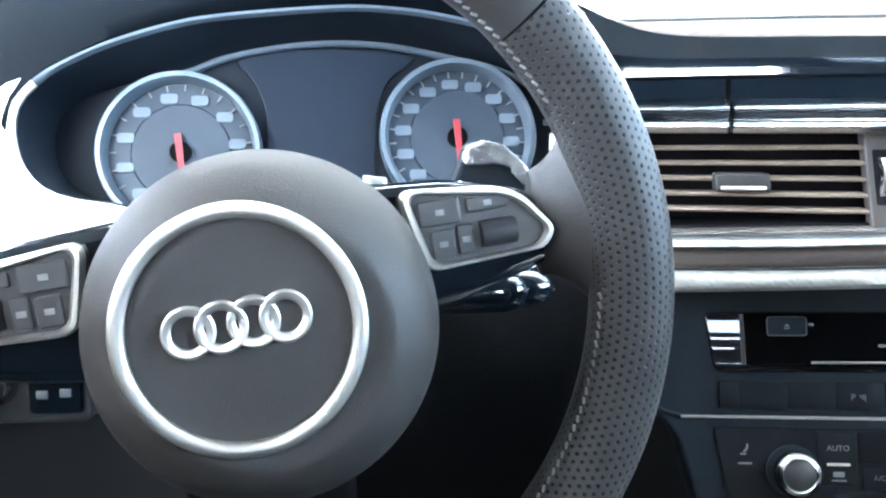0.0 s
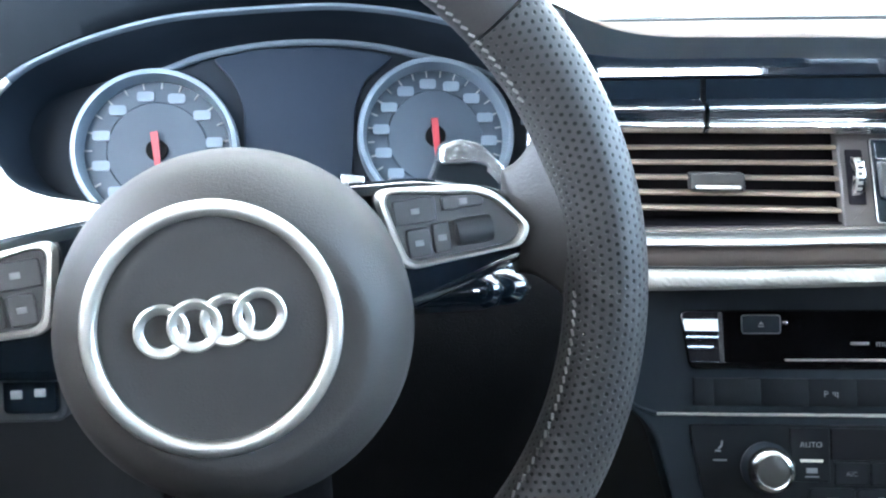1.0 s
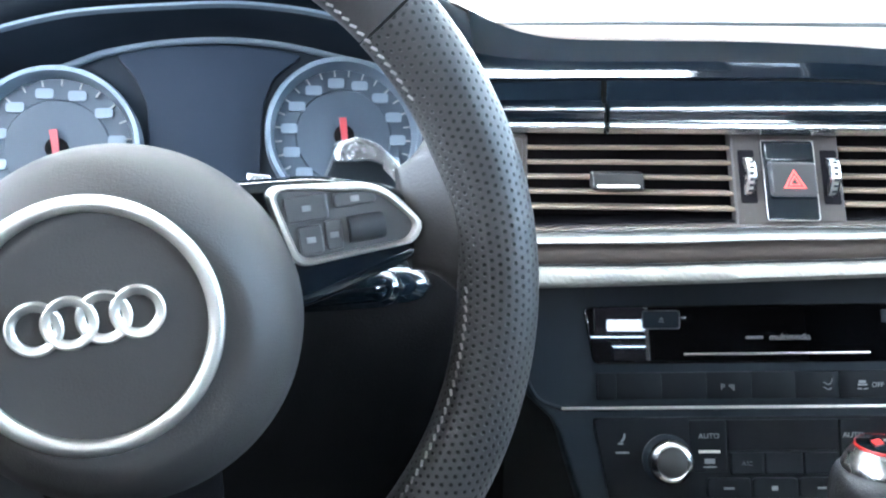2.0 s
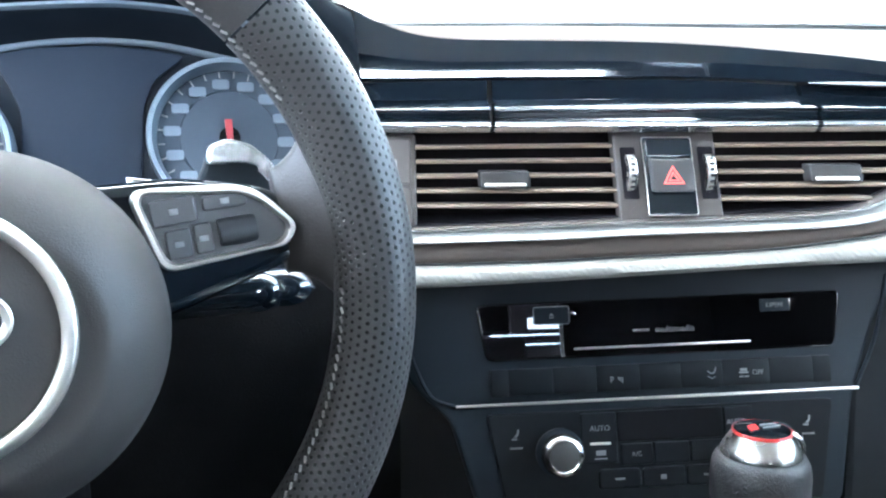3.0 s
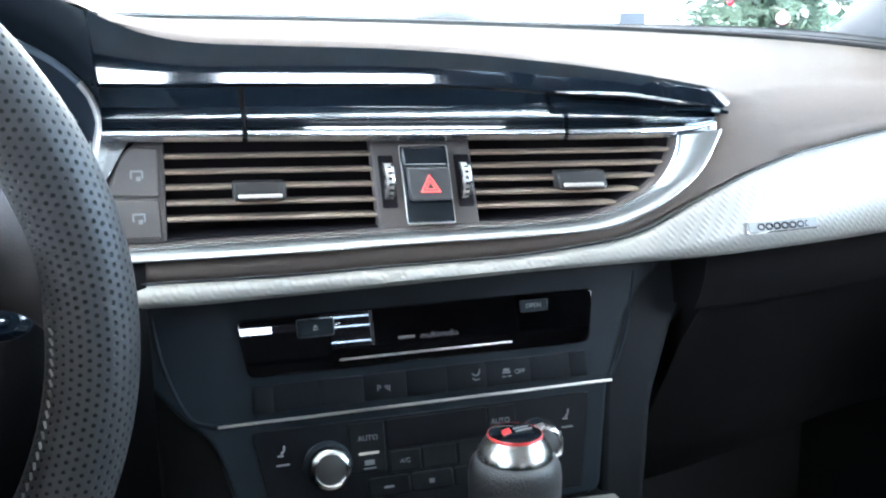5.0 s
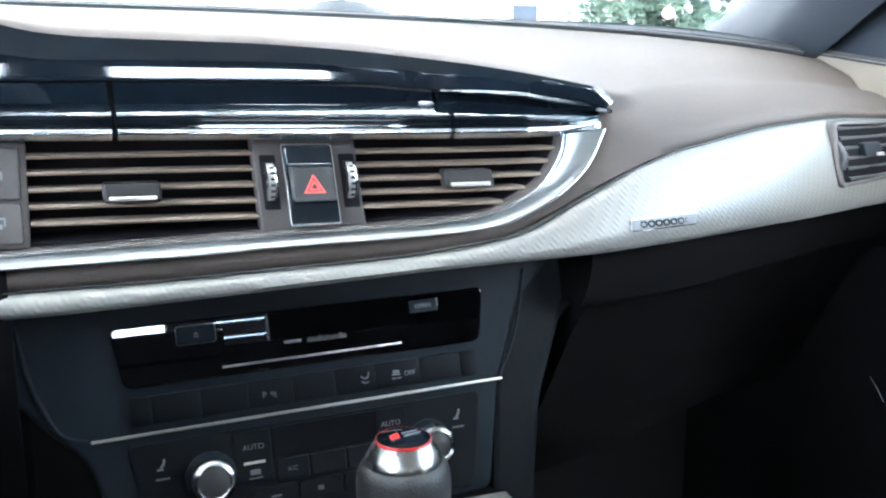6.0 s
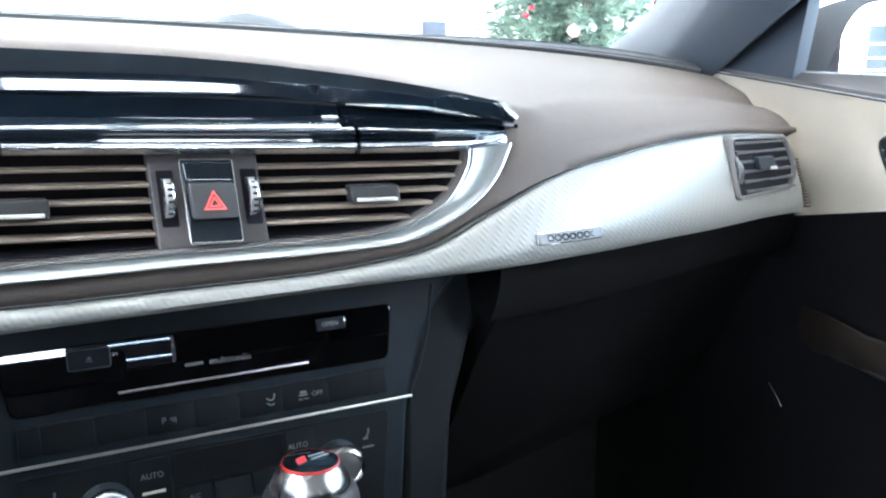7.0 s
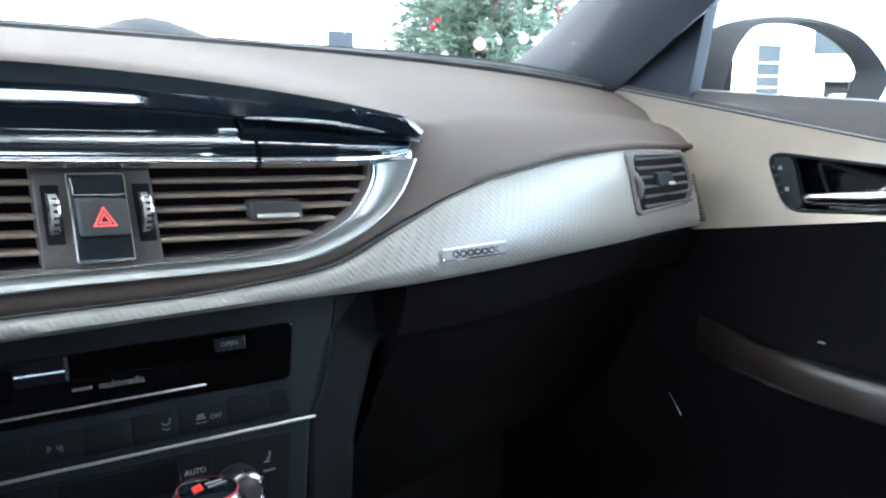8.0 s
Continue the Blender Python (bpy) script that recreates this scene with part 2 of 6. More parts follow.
def prism(bm, pts, z0, z1, bevel=0.0, seg=2):
    """A flat outline (x, y) raised from z0 to z1, its top edge rounded."""
    n = len(pts)
    c = Vector((sum(p[0] for p in pts) / n, sum(p[1] for p in pts) / n))
    rings = [[bm.verts.new((p[0], p[1], z0)) for p in pts]]
    if bevel:
        size = max((Vector(p[:2]) - c).length for p in pts)
        for i in range(seg + 1):
            a = math.pi / 2 * i / seg
            ins, up = bevel * (1 - math.cos(a)), bevel * math.sin(a)
            ring = []
            for k, p in enumerate(pts):
                a0, a1 = Vector(pts[k - 1][:2]), Vector(pts[(k + 1) % n][:2])
                d = (a1 - a0)
                nn = Vector((-d.y, d.x)).normalized() if d.length else Vector((0, 0))
                if nn.dot(c - Vector(p[:2])) < 0:
                    nn = -nn
                q = Vector(p[:2]) + nn * ins
                ring.append(bm.verts.new((q.x, q.y, z1 - bevel + up)))
            rings.append(ring)
        flat = []
        for k, v in enumerate(rings[-1]):
            out = v.co.xy - c
            q = v.co.xy - out.normalized() * min(0.0004, 0.3 * out.length)
            flat.append(bm.verts.new((q.x, q.y, z1)))
        rings.append(flat)
    else:
        rings.append([bm.verts.new((p[0], p[1], z1)) for p in pts])
    for a, b in zip(rings, rings[1:]):
        for k in range(n):
            bm.faces.new((a[k], a[(k + 1) % n], b[(k + 1) % n], b[k]))
    bm.faces.new(rings[-1])
    bm.faces.new(rings[0][::-1])


def grid(bm, rows, close=False):
    vs = [[bm.verts.new(p) for p in r] for r in rows]
    for a, b in zip(vs, vs[1:]):
        n = len(a)
        for k in range(n if close else n - 1):
            bm.faces.new((a[k], a[(k + 1) % n], b[(k + 1) % n], b[k]))
    return vs


def caps(bm, vs):
    bm.faces.new(vs[0][::-1])
    bm.faces.new(vs[-1])


def lathe(bm, prof, seg=40, m=None, ring=False):
    """Profile of (radius, z) turned about z."""
    rows = [[Vector((max(r, 1e-5) * math.cos(math.tau * k / seg), max(r, 1e-5) * math.sin(math.tau * k / seg), z)) for k in range(seg)] for r, z in prof]
    if m is not None:
        rows = [[m @ p for p in r] for r in rows]
    if ring:
        grid(bm, rows + rows[:1], True)
        bmesh.ops.remove_doubles(bm, verts=bm.verts, dist=1e-7)
    else:
        caps(bm, grid(bm, rows, True))


def smooth(pts, n):
    """A smooth curve through the points, n samples, even along its length."""
    p = [Vector(q) for q in pts]
    p = [2 * p[0] - p[1]] + p + [2 * p[-1] - p[-2]]
    out = []
    for i in range(1, len(p) - 2):
        for k in range(12):
            t = k / 12
            a, b, c, d = p[i - 1], p[i], p[i + 1], p[i + 2]
            out.append(0.5 * (2 * b + (c - a) * t + (2 * a - 5 * b + 4 * c - d) * t * t + (3 * b - a - 3 * c + d) * t ** 3))
    out.append(p[-2])
    ln = [0.0]
    for a, b in zip(out, out[1:]):
        ln.append(ln[-1] + (b - a).length)
    res = []
    for k in range(n):
        s = ln[-1] * k / (n - 1)
        j = min(max(np.searchsorted(ln, s) - 1, 0), len(out) - 2)
        w = (s - ln[j]) / max(ln[j + 1] - ln[j], 1e-9)
        res.append(out[j].lerp(out[j + 1], min(max(w, 0), 1)))
    return res


def tube(bm, path, radius, seg=12, closed=False, flat=1.0, up=Vector((0, 0, 1))):
    n, rows = len(path), []
    for i, p in enumerate(path):
        p = Vector(p)
        a = Vector(path[(i - 1) % n] if closed or i else path[0])
        b = Vector(path[(i + 1) % n] if closed or i < n - 1 else path[-1])
        t = (b - a).normalized()
        s = t.cross(up)
        s = s.normalized() if s.length > 1e-4 else t.cross(Vector((1, 0, 0))).normalized()
        u = s.cross(t)
        r = radius(i / (n - 1)) if callable(radius) else radius
        rows.append([p + s * (r * math.cos(math.tau * k / seg)) + u * (r * flat * math.sin(math.tau * k / seg)) for k in range(seg)])
    if closed:
        rows.append(rows[0])
        vs = grid(bm, rows, True)
        bmesh.ops.remove_doubles(bm, verts=bm.verts, dist=1e-7)
    else:
        caps(bm, grid(bm, rows, True))


def text(name, words, size, mat, parent, m, label=""):
    cu = bpy.data.curves.new(name, "FONT")
    cu.body, cu.size, cu.align_x, cu.align_y, cu.extrude = words, size, "CENTER", "CENTER", 0.0001
    tmp = new(name, cu)
    bpy.context.view_layer.update()
    me = bpy.data.meshes.new_from_object(tmp.evaluated_get(bpy.context.evaluated_depsgraph_get()))
    bpy.data.objects.remove(tmp)
    me.materials.clear()
    me.materials.append(mat)
    ob = new(name, me)
    ob.parent, ob.matrix_local = parent, m
    if label:
        ob["label"] = label
    return ob


def rounded(x0, y0, x1, y1, r, seg=4):
    pts = []
    for cx, cy, a0 in ((x1 - r, y1 - r, 0), (x0 + r, y1 - r, 90), (x0 + r, y0 + r, 180), (x1 - r, y0 + r, 270)):
        for k in range(seg + 1):
            a = radians(a0 + 90 * k / seg)
            pts.append((cx + r * math.cos(a), cy + r * math.sin(a)))
    return pts


def round_poly(pts, r, seg=4):
    """The outline with its corners rounded."""
    out, n = [], len(pts)
    for i in range(n):
        p, a, b = Vector(pts[i]), Vector(pts[i - 1]), Vector(pts[(i + 1) % n])
        d0, d1 = (a - p), (b - p)
        q = min(r, d0.length * 0.45, d1.length * 0.45)
        s, e = p + d0.normalized() * q, p + d1.normalized() * q
        for k in range(seg + 1):
            t = k / seg
            v = s * (1 - t) ** 2 + p * 2 * t * (1 - t) + e * t * t
            out.append((v.x, v.y))
    return out


# the face of the dashboard: its depth y over x and z
FACE_X = (-0.75, -0.26, -0.2, -0.1, 0.0, 0.1, 0.2, 0.25, 0.3, 0.4, 0.5, 0.6, 0.66, 0.74)
FACE_Y = (0.60, 0.578, 0.57, 0.552, 0.532, 0.512, 0.500, 0.500, 0.507, 0.535, 0.568, 0.600, 0.612, 0.618)


def face(x, z):
    f = sum(float(np.interp(x + d, FACE_X, FACE_Y)) for d in (-0.03, -0.015, 0, 0.015, 0.03)) / 5
    return f + 0.40 * (z - 0.90)


def onface(x, z, off=0.0):
    return Vector((x, face(x, z) - off, z))


def band(bm, upper, lower, prof, n=60):
    """A strip along the dashboard's face between two curves (x, z); prof: (share from upper to lower, height off the face)."""
    a, b = smooth([(x, 0, z) for x, z in upper], n), smooth([(x, 0, z) for x, z in lower], n)
    rows = []
    for p, q in zip(a, b):
        rows.append([onface(*(p.lerp(q, s)).xz, off) for s, off in prof])
    caps(bm, grid(bm, rows))


def plate(bm, pts, z0, z1, bevel=0.0):
    """An outline (x, z) on the dashboard's face, from depth z0 to z1 off it."""
    tmp = bmesh.new()
    prism(tmp, pts, z0, z1, bevel)
    cx, cz = sum(p[0] for p in pts) / len(pts), sum(p[1] for p in pts) / len(pts)
    slope = (face(cx + 0.01, cz) - face(cx - 0.01, cz)) / 0.02
    small = max(p[0] for p in pts) - min(p[0] for p in pts) < 0.09
    for v in tmp.verts:
        if small:
            v.co = Vector((v.co.x, face(cx, cz) + slope * (v.co.x - cx) + 0.40 * (v.co.y - cz) - v.co.z, v.co.y))
        else:
            v.co = onface(v.co.x, v.co.y, v.co.z)
    me = bpy.data.meshes.new("tmp")
    tmp.to_mesh(me)
    tmp.free()
    bm.from_mesh(me)
    bpy.data.meshes.remove(me)


# ---------------------------------------------------------------- showroom
def slab(name, c, s, mat, label):
    bm = bmesh.new()
    box(bm, c, s)
    return single(name, bm, mat, label, "", "structure")


slab("floor", (0.25, 1, -0.05), (18, 19, 0.1), TILE, "pale polished tile floor of the showroom")
slab("ceiling", (0.25, 1, 4.05), (18, 19, 0.1), material("white_ceiling_paint", (0.78, 0.78, 0.76), 0.8, vary=0.05, scale=2), "plain white showroom ceiling")
slab("wall_south", (0.25, -8.1, 0.5), (18, 0.2, 1.0), PAINTWHITE, "white painted showroom wall behind the car")
slab("trim_south", (0.25, -8.1, 3.8), (18, 0.2, 0.4), PAINTWHITE, "white header over the rear showroom glazing")
for nm, c, s in (("wall_north", (0.25, 10.1, 0.2), (18, 0.2, 0.4)), ("wall_west", (-8.1, 1, 0.2), (0.2, 18, 0.4)), ("wall_east", (8.6, 1, 0.2), (0.2, 18, 0.4))):
    slab(nm, c, s, PAINTWHITE, "low white sill wall under the showroom glazing")
for nm, c, s in (("trim_north", (0.25, 10.1, 3.9), (18, 0.2, 0.2)), ("trim_west", (-8.1, 1, 3.9), (0.2, 18, 0.2)), ("trim_east", (8.6, 1, 3.9), (0.2, 18, 0.2))):
    slab(nm, c, s, PAINTWHITE, "white header over the showroom glazing")
for nm, c in (("trim_corner_1", (-8.1, 9.6, 2)), ("trim_corner_2", (8.6, 9.6, 2)), ("trim_corner_3", (-8.1, -7, 2)), ("trim_corner_4", (8.6, -6, 2))):
    slab(nm, c, (0.3, 1.4, 3.6), PAINTWHITE, "white wall pier at the end of the glazing")


def barred_door(x0, x1, z1):
    t = thing("glazed_door", "dark glazed door with pale cross bars by the rear wall", "door", Matrix.Translation(((x0 + x1) / 2, -7.7, 0)))
    w = x1 - x0
    bm = bmesh.new()
    box(bm, (0, 0, z1 / 2), (w, 0.04, z1), 0.006)
    part("leaf", bm, DOORDARK, t)
    for z in (0.5, 0.8, 1.10, 1.285, 1.40, 1.535):
        bm = bmesh.new()
        box(bm, (0, 0.024, z), (w - 0.03, 0.012, 0.016), 0.003)
        part("cross_bar", bm, PAINTWHITE, t)
    for s in (-1, 1):
        bm = bmesh.new()
        box(bm, (s * (w / 2 + 0.025), 0, z1 / 2 + 0.02), (0.05, 0.06, z1 + 0.04), 0.006)
        part("jamb", bm, PAINTWHITE, t)
    return t


DOORDARK = material("dark_tinted_door", (0.028, 0.040, 0.044), 0.5, vary=0.1, scale=6)
barred_door(1.44, 1.66, 1.72)
t = thing("wall_screen", "dark wide screen hung before the rear glazing", "screen", Matrix.Translation((2.24, -7.7, 1.80)))
bm = bmesh.new()
box(bm, (0, 0, 0), (0.54, 0.05, 0.36), 0.008)
part("panel", bm, DOORDARK, t)
for x in (-0.2, 0.2):
    bm = bmesh.new()
    box(bm, (x, 0, 1.19), (0.02, 0.02, 2.02), 0.004)
    part("hanger", bm, PAINTWHITE, t)
t = thing("reception_desk", "white reception desk with a dark open niche", "desk", Matrix.Translation((2.19, -7.55, 0)))
bm = bmesh.new()
for c, e in (((0, 0, 1.36), (0.34, 0.5, 0.03)), ((-0.155, 0, 0.67), (0.03, 0.5, 1.35)), ((0.155, 0, 0.67), (0.03, 0.5, 1.35))):
    box(bm, c, e, 0.006)
part("carcass", bm, PAINTWHITE, t)
bm = bmesh.new()
box(bm, (0, -0.2, 0.67), (0.28, 0.03, 1.35))
part("niche_back", bm, DOORDARK, t)
bm = bmesh.new()
box(bm, (0.03, 0.05, 0.61), (0.16, 0.3, 1.22), 0.01)
part("inset", bm, PAINTWHITE, t)

# unseen dark panel with glowing lines behind the car, added for media glass reflections
t = thing("reflection_panel", "unseen dark panel with thin glowing lines, added for reflections in the media unit", "wall panel", Matrix.Translation((0.65, -7.6, 0)))
bm = bmesh.new()
box(bm, (-0.08, 0, 1.6), (1.26, 0.06, 3.2), 0.01)
part("panel", bm, VOID, t)
LINEGLOW = glowing("cold_line_glow", (0.78, 0.90, 1.0), 9)
for x, z, w in ((0.10, 2.44, 0.84), (0.06, 2.34, 0.78), (0.12, 2.18, 0.80)):
    bm = bmesh.new()
    box(bm, (x, 0.034, z), (w, 0.012, 0.013), 0.003)
    part("lit_line", bm, LINEGLOW, t)
# glowing band added for the white streak in the media glass
bm = bmesh.new()
box(bm, (0.30, 0.034, 2.56), (0.46, 0.012, 0.12), 0.003)
part("reflection_band", bm, glowing("white_band_glow", (0.90, 0.96, 1.0), 2.5), t, "broad white glowing band added for a reflection")

# plain white daylight beyond the glazing
DAYHAZE = glowing("white_daylight_haze", (0.90, 0.96, 1.0), 1.5)
slab("backdrop_east", (16, 2, 3.0), (0.1, 40, 12), DAYHAZE, "plain white daylight beyond the side glazing")
slab("backdrop_north", (0.25, 17, 3.0), (40, 0.1, 12), glowing("warm_daylight_haze", (1.0, 0.93, 0.83), 1.15), "plain white daylight beyond the front glazing")
slab("backdrop_south", (0.25, -16, 3.0), (30, 0.1, 12), glowing("grey_daylight_haze", (0.93, 0.97, 1.0), 0.85), "plain white daylight beyond the rear glazing")

# ceiling downlights
LAMPGLOW = glowing("warm_lamp_glow", (1.0, 0.83, 0.58), 40)
lamp_empty = thing("ceiling_downlight", "round white recessed ceiling downlight, lit warm", "light", Matrix.Translation((-3, -4, 4.0)), "ceiling downlights")
bm = bmesh.new()
lathe(bm, [(0.085, 0), (0.11, -0.004), (0.11, -0.012), (0.088, -0.014), (0.085, -0.003)], 24)
part("rim", bm, PAINTWHITE, lamp_empty)
bm = bmesh.new()
lathe(bm, [(0.082, -0.002), (0.082, -0.006)], 24)
part("diffuser", bm, LAMPGLOW, lamp_empty)
for x, y in ((-3.1, 0.9), (-2.2, 1.6), (-1.75, 0.8), (-1.5, 0.8), (-0.55, 0.5), (-0.3, 0.55), (0.35, 0.8), (0.95, 0.6), (1.2, 0.7), (1.45, 0.6), (2.4, 0.9), (2.75, 0.8), (3.4, 1.6), (-2.0, -3.5), (1.5, -3.5), (3.2, -2.0)):
    copy_thing(lamp_empty, Matrix.Translation((x, y, 4.0)))


# unseen linear lamps over the car's nose, added for a bar reflected in the hood
STRIPGLOW = glowing("white_lamp_glow", (0.93, 0.98, 1.0), 14)
strip = thing("added_linear_lamp", "unseen long white ceiling lamp, added for a bright bar on the hood", "light", Matrix.Translation((0.62, 1.25, 4.0)), "linear ceiling lamps")
bm = bmesh.new()
box(bm, (0, 0, -0.03), (1.02, 0.30, 0.06), 0.008)
part("housing", bm, PAINTWHITE, strip)
bm = bmesh.new()
box(bm, (0, 0, -0.0625), (0.98, 0.26, 0.005), 0.001)
part("diffuser", bm, STRIPGLOW, strip)
for x in (-1.62, -0.50, 1.74):
    copy_thing(strip, Matrix.Translation((x, 1.25, 4.0)))

# fir tree with baubles, seen through the windscreen
def fir(x, y, height, radius):
    t = thing("christmas_tree", "green fir christmas tree with white and red baubles, small lights", "christmas tree", Matrix.Translation((x, y, 0)))
    bm = bmesh.new()
    lathe(bm, [(0.07, 0), (0.06, 0.6), (0.02, height * 0.97)], 10)
    part("trunk", bm, BARK, t)
    rnd = random.Random(4)
    vs, fs = [], []

    def tuft(p, d, ln):
        side = d.cross(Vector((0, 0, 1))).normalized()
        for k in range(5):
            a = rnd.uniform(-1.1, 1.1)
            e = (d * math.cos(a) + side * math.sin(a) + Vector((0, 0, rnd.uniform(-0.5, 0.5)))).normalized() * ln * rnd.uniform(0.6, 1.1)
            w = e.cross(Vector((rnd.uniform(-1, 1), rnd.uniform(-1, 1), 1))).normalized() * ln * 0.10
            i = len(vs)
            vs.extend([p - w, p + w, p + e])
            fs.append((i, i + 1, i + 2))

    z = 0.45
    boughs = []
    while z < height * 0.98:
        r = radius * (1 - (z - 0.3) / (height - 0.25)) + 0.05
        count = max(6, int(16 * r / radius) + 5)
        for k in range(count):
            a = rnd.uniform(0, math.tau)
            ln = r * rnd.uniform(0.72, 1.08)
            d = Vector((math.cos(a), math.sin(a), rnd.uniform(-0.32, 0.0)))
            boughs.append((z, d, ln))
            steps = max(4, int(ln / 0.05))
            for s in range(steps):
                f = 0.25 + 0.75 * s / (steps - 1)
                p = Vector((0, 0, z)) + d * ln * f + Vector((0, 0, 0.05 * f * f))
                for q in range(3):
                    tuft(p + Vector((rnd.uniform(-0.04, 0.04), rnd.uniform(-0.04, 0.04), rnd.uniform(-0.05, 0.05))), Vector((d.x, d.y, rnd.uniform(-0.6, 0.5))).normalized(), 0.10)
        z += rnd.uniform(0.075, 0.11)
    me = bpy.data.meshes.new("crown")
    me.from_pydata(vs, [], fs)
    me.materials.append(NEEDLEGREEN)
    ob = new("crown", me)
    ob.parent = t
    kinds = [("white_bauble", material("white_bauble_gloss", (0.85, 0.85, 0.86), 0.2), 0.034, 76), ("red_bauble", material("red_bauble_gloss", (0.6, 0.02, 0.04), 0.2), 0.020, 50),
             ("silver_star", BRIGHT, 0.03, 14), ("green_light", glowing("green_bulb", (0.05, 0.9, 0.4), 5), 0.012, 40), ("blue_light", glowing("blue_bulb", (0.1, 0.2, 1.0), 6), 0.012, 40), ("pink_bauble", material("pink_bauble_gloss", (0.75, 0.28, 0.30), 0.3), 0.038, 12)]
    for nm, mt, rad, count in kinds:
        bm = bmesh.new()
        if nm == "silver_star":
            for k in range(5):
                a = math.tau * k / 5
                box(bm, (0.6 * rad * math.cos(a), 0, 0.6 * rad * math.sin(a)), (rad * 1.1, 0.006, 0.010), 0.002, None)
        else:
            bmesh.ops.create_uvsphere(bm, u_segments=14, v_segments=9, radius=rad)
            if rad > 0.02:
                box(bm, (0, 0, rad * 1.05), (rad * 0.35, rad * 0.35, rad * 0.3), 0.001)
        me = finish(bm, nm, mt)
        for k in range(count):
            z, d, ln = rnd.choice(boughs)
            o = new(nm, me)
            o.parent = t
            o.location = Vector((0, 0, z)) + d * ln * rnd.uniform(0.93, 1.06) + Vector((0, 0, -0.02))
    return t


TREE_AZ = 40.2
fir(-0.145 + 6.2 * math.sin(radians(TREE_AZ)), 6.2 * math.cos(radians(TREE_AZ)), 3.5, 1.05)

# black loudspeaker column standing beyond the windscreen
t = thing("loudspeaker", "tall dark grey loudspeaker column standing on the showroom floor", "loudspeaker", pose(-0.145 + 4.2 * math.sin(radians(30.0)), 4.2 * math.cos(radians(30.0)), 0, 0, 0, -14))
bm = bmesh.new()
box(bm, (0, 0, 0.68), (0.122, 0.13, 1.315), 0.008)
part("cabinet", bm, material("dark_blue_grey_cabinet", (0.014, 0.019, 0.028), 0.5), t)
bm = bmesh.new()
box(bm, (0, 0, 0.015), (0.26, 0.26, 0.03), 0.006)
part("base_plate", bm, RUBBER, t)
bm = bmesh.new()
box(bm, (0, -0.068, 0.76), (0.10, 0.008, 1.0), 0.003)
part("grille", bm, RUBBER, t)


def parked_car(x, y, turn):
    t = thing("parked_car", "grey blue car with a domed roof parked in the showroom", "car", pose(x, y, 0, 0, 0, turn))
    side = [(-2.2, 0.35), (-2.25, 0.75), (-2.15, 1.05), (-1.85, 1.5), (-1.5, 1.70), (0.0, 1.74), (0.55, 1.66), (1.05, 1.15), (1.95, 1.0), (2.2, 0.75), (2.2, 0.35)]
    bm = bmesh.new()
    rows = []
    for w, sc in ((-0.9, 0.0), (-0.88, 0.35), (-0.72, 0.60), (-0.5, 0.72), (-0.3, 0.83), (-0.15, 0.91), (0.0, 0.945), (0.15, 0.91), (0.3, 0.83), (0.5, 0.72), (0.72, 0.60), (0.88, 0.35), (0.9, 0.0)):
        rows.append([Vector((px, w, pz if pz < 1.0 else 1.0 + (pz - 1.0) * sc * 0.90)) for px, pz in side])
    caps(bm, grid(bm, rows))
    part("body", bm, GREYBODY, t)
    for sx in (-1.35, 1.4):
        for sy in (-0.86, 0.86):
            bm = bmesh.new()
            lathe(bm, [(0.2, -0.1), (0.34, -0.1), (0.36, -0.06), (0.36, 0.06), (0.34, 0.1), (0.2, 0.1)], 28, pose(sx, sy, 0.36, 90))
            wheel = part("wheel", bm, RUBBER, t)
            bm = bmesh.new()
            lathe(bm, [(0.05, -0.09), (0.21, -0.07), (0.21, 0.07), (0.05, 0.09)], 20, pose(sx, sy, 0.36, 90))
            part("rim", bm, SATIN, wheel)
    for sy in (-0.90, 0.90):
        bm = bmesh.new()
        prism(bm, [(-1.7, 1.08), (-1.5, 1.36), (0.35, 1.38), (0.85, 1.1)], -0.02, 0.02)
        part("side_window", bm, TINT, t, "", pose(0, sy * 0.93, 0, 90))
    return t


parked_car(2.36, 7.62, 72)

# ---------------------------------------------------------------- the car's shell
bm = bmesh.new()
rows = []
for y, z in ((0.33, 1.375), (0.2, 1.41), (-0.2, 1.43), (-0.8, 1.41), (-1.4, 1.33)):
    rows.append([Vector((x, y, z - 0.09 * (x / 0.62) ** 4)) for x in np.linspace(-0.62, 0.62, 15)] + [Vector((x, y, z + 0.035 - 0.09 * (x / 0.62) ** 4)) for x in np.linspace(0.62, -0.62, 15)])
caps(bm, grid(bm, rows, True))
single("roof_lining", bm, material("grey_roof_cloth", (0.36, 0.345, 0.325), 0.9, vary=0.05, scale=80, bump=0.4), "pale grey cloth roof lining of the car", "", "structure")

bm = bmesh.new()
box(bm, (0, -0.2, 0.22), (1.5, 2.4, 0.04))
single("car_floor", bm, CARPET, "black carpeted floor of the car", "", "structure")
bm = bmesh.new()
box(bm, (0, 1.0, 0.60), (1.5, 0.04, 0.78))
single("firewall", bm, CARPET, "black carpeted bulkhead of the footwells", "", "structure")
bm = bmesh.new()
box(bm, (0, -0.75, 0.602), (1.46, 0.10, 0.784), 0.02)
single("rear_bulkhead", bm, LOWER, "plain dark panel closing the cabin behind the seats", "", "structure")

# unseen block that trims the lower edge of the media glass reflection
bm = bmesh.new()
box(bm, (-0.35, -0.72, 1.000), (0.75, 0.09, 0.064), 0.015)
single("rear_low_blocker", bm, LOWER, "low dark unseen block on the rear bulkhead, added to trim reflections", "headrest", "structure")

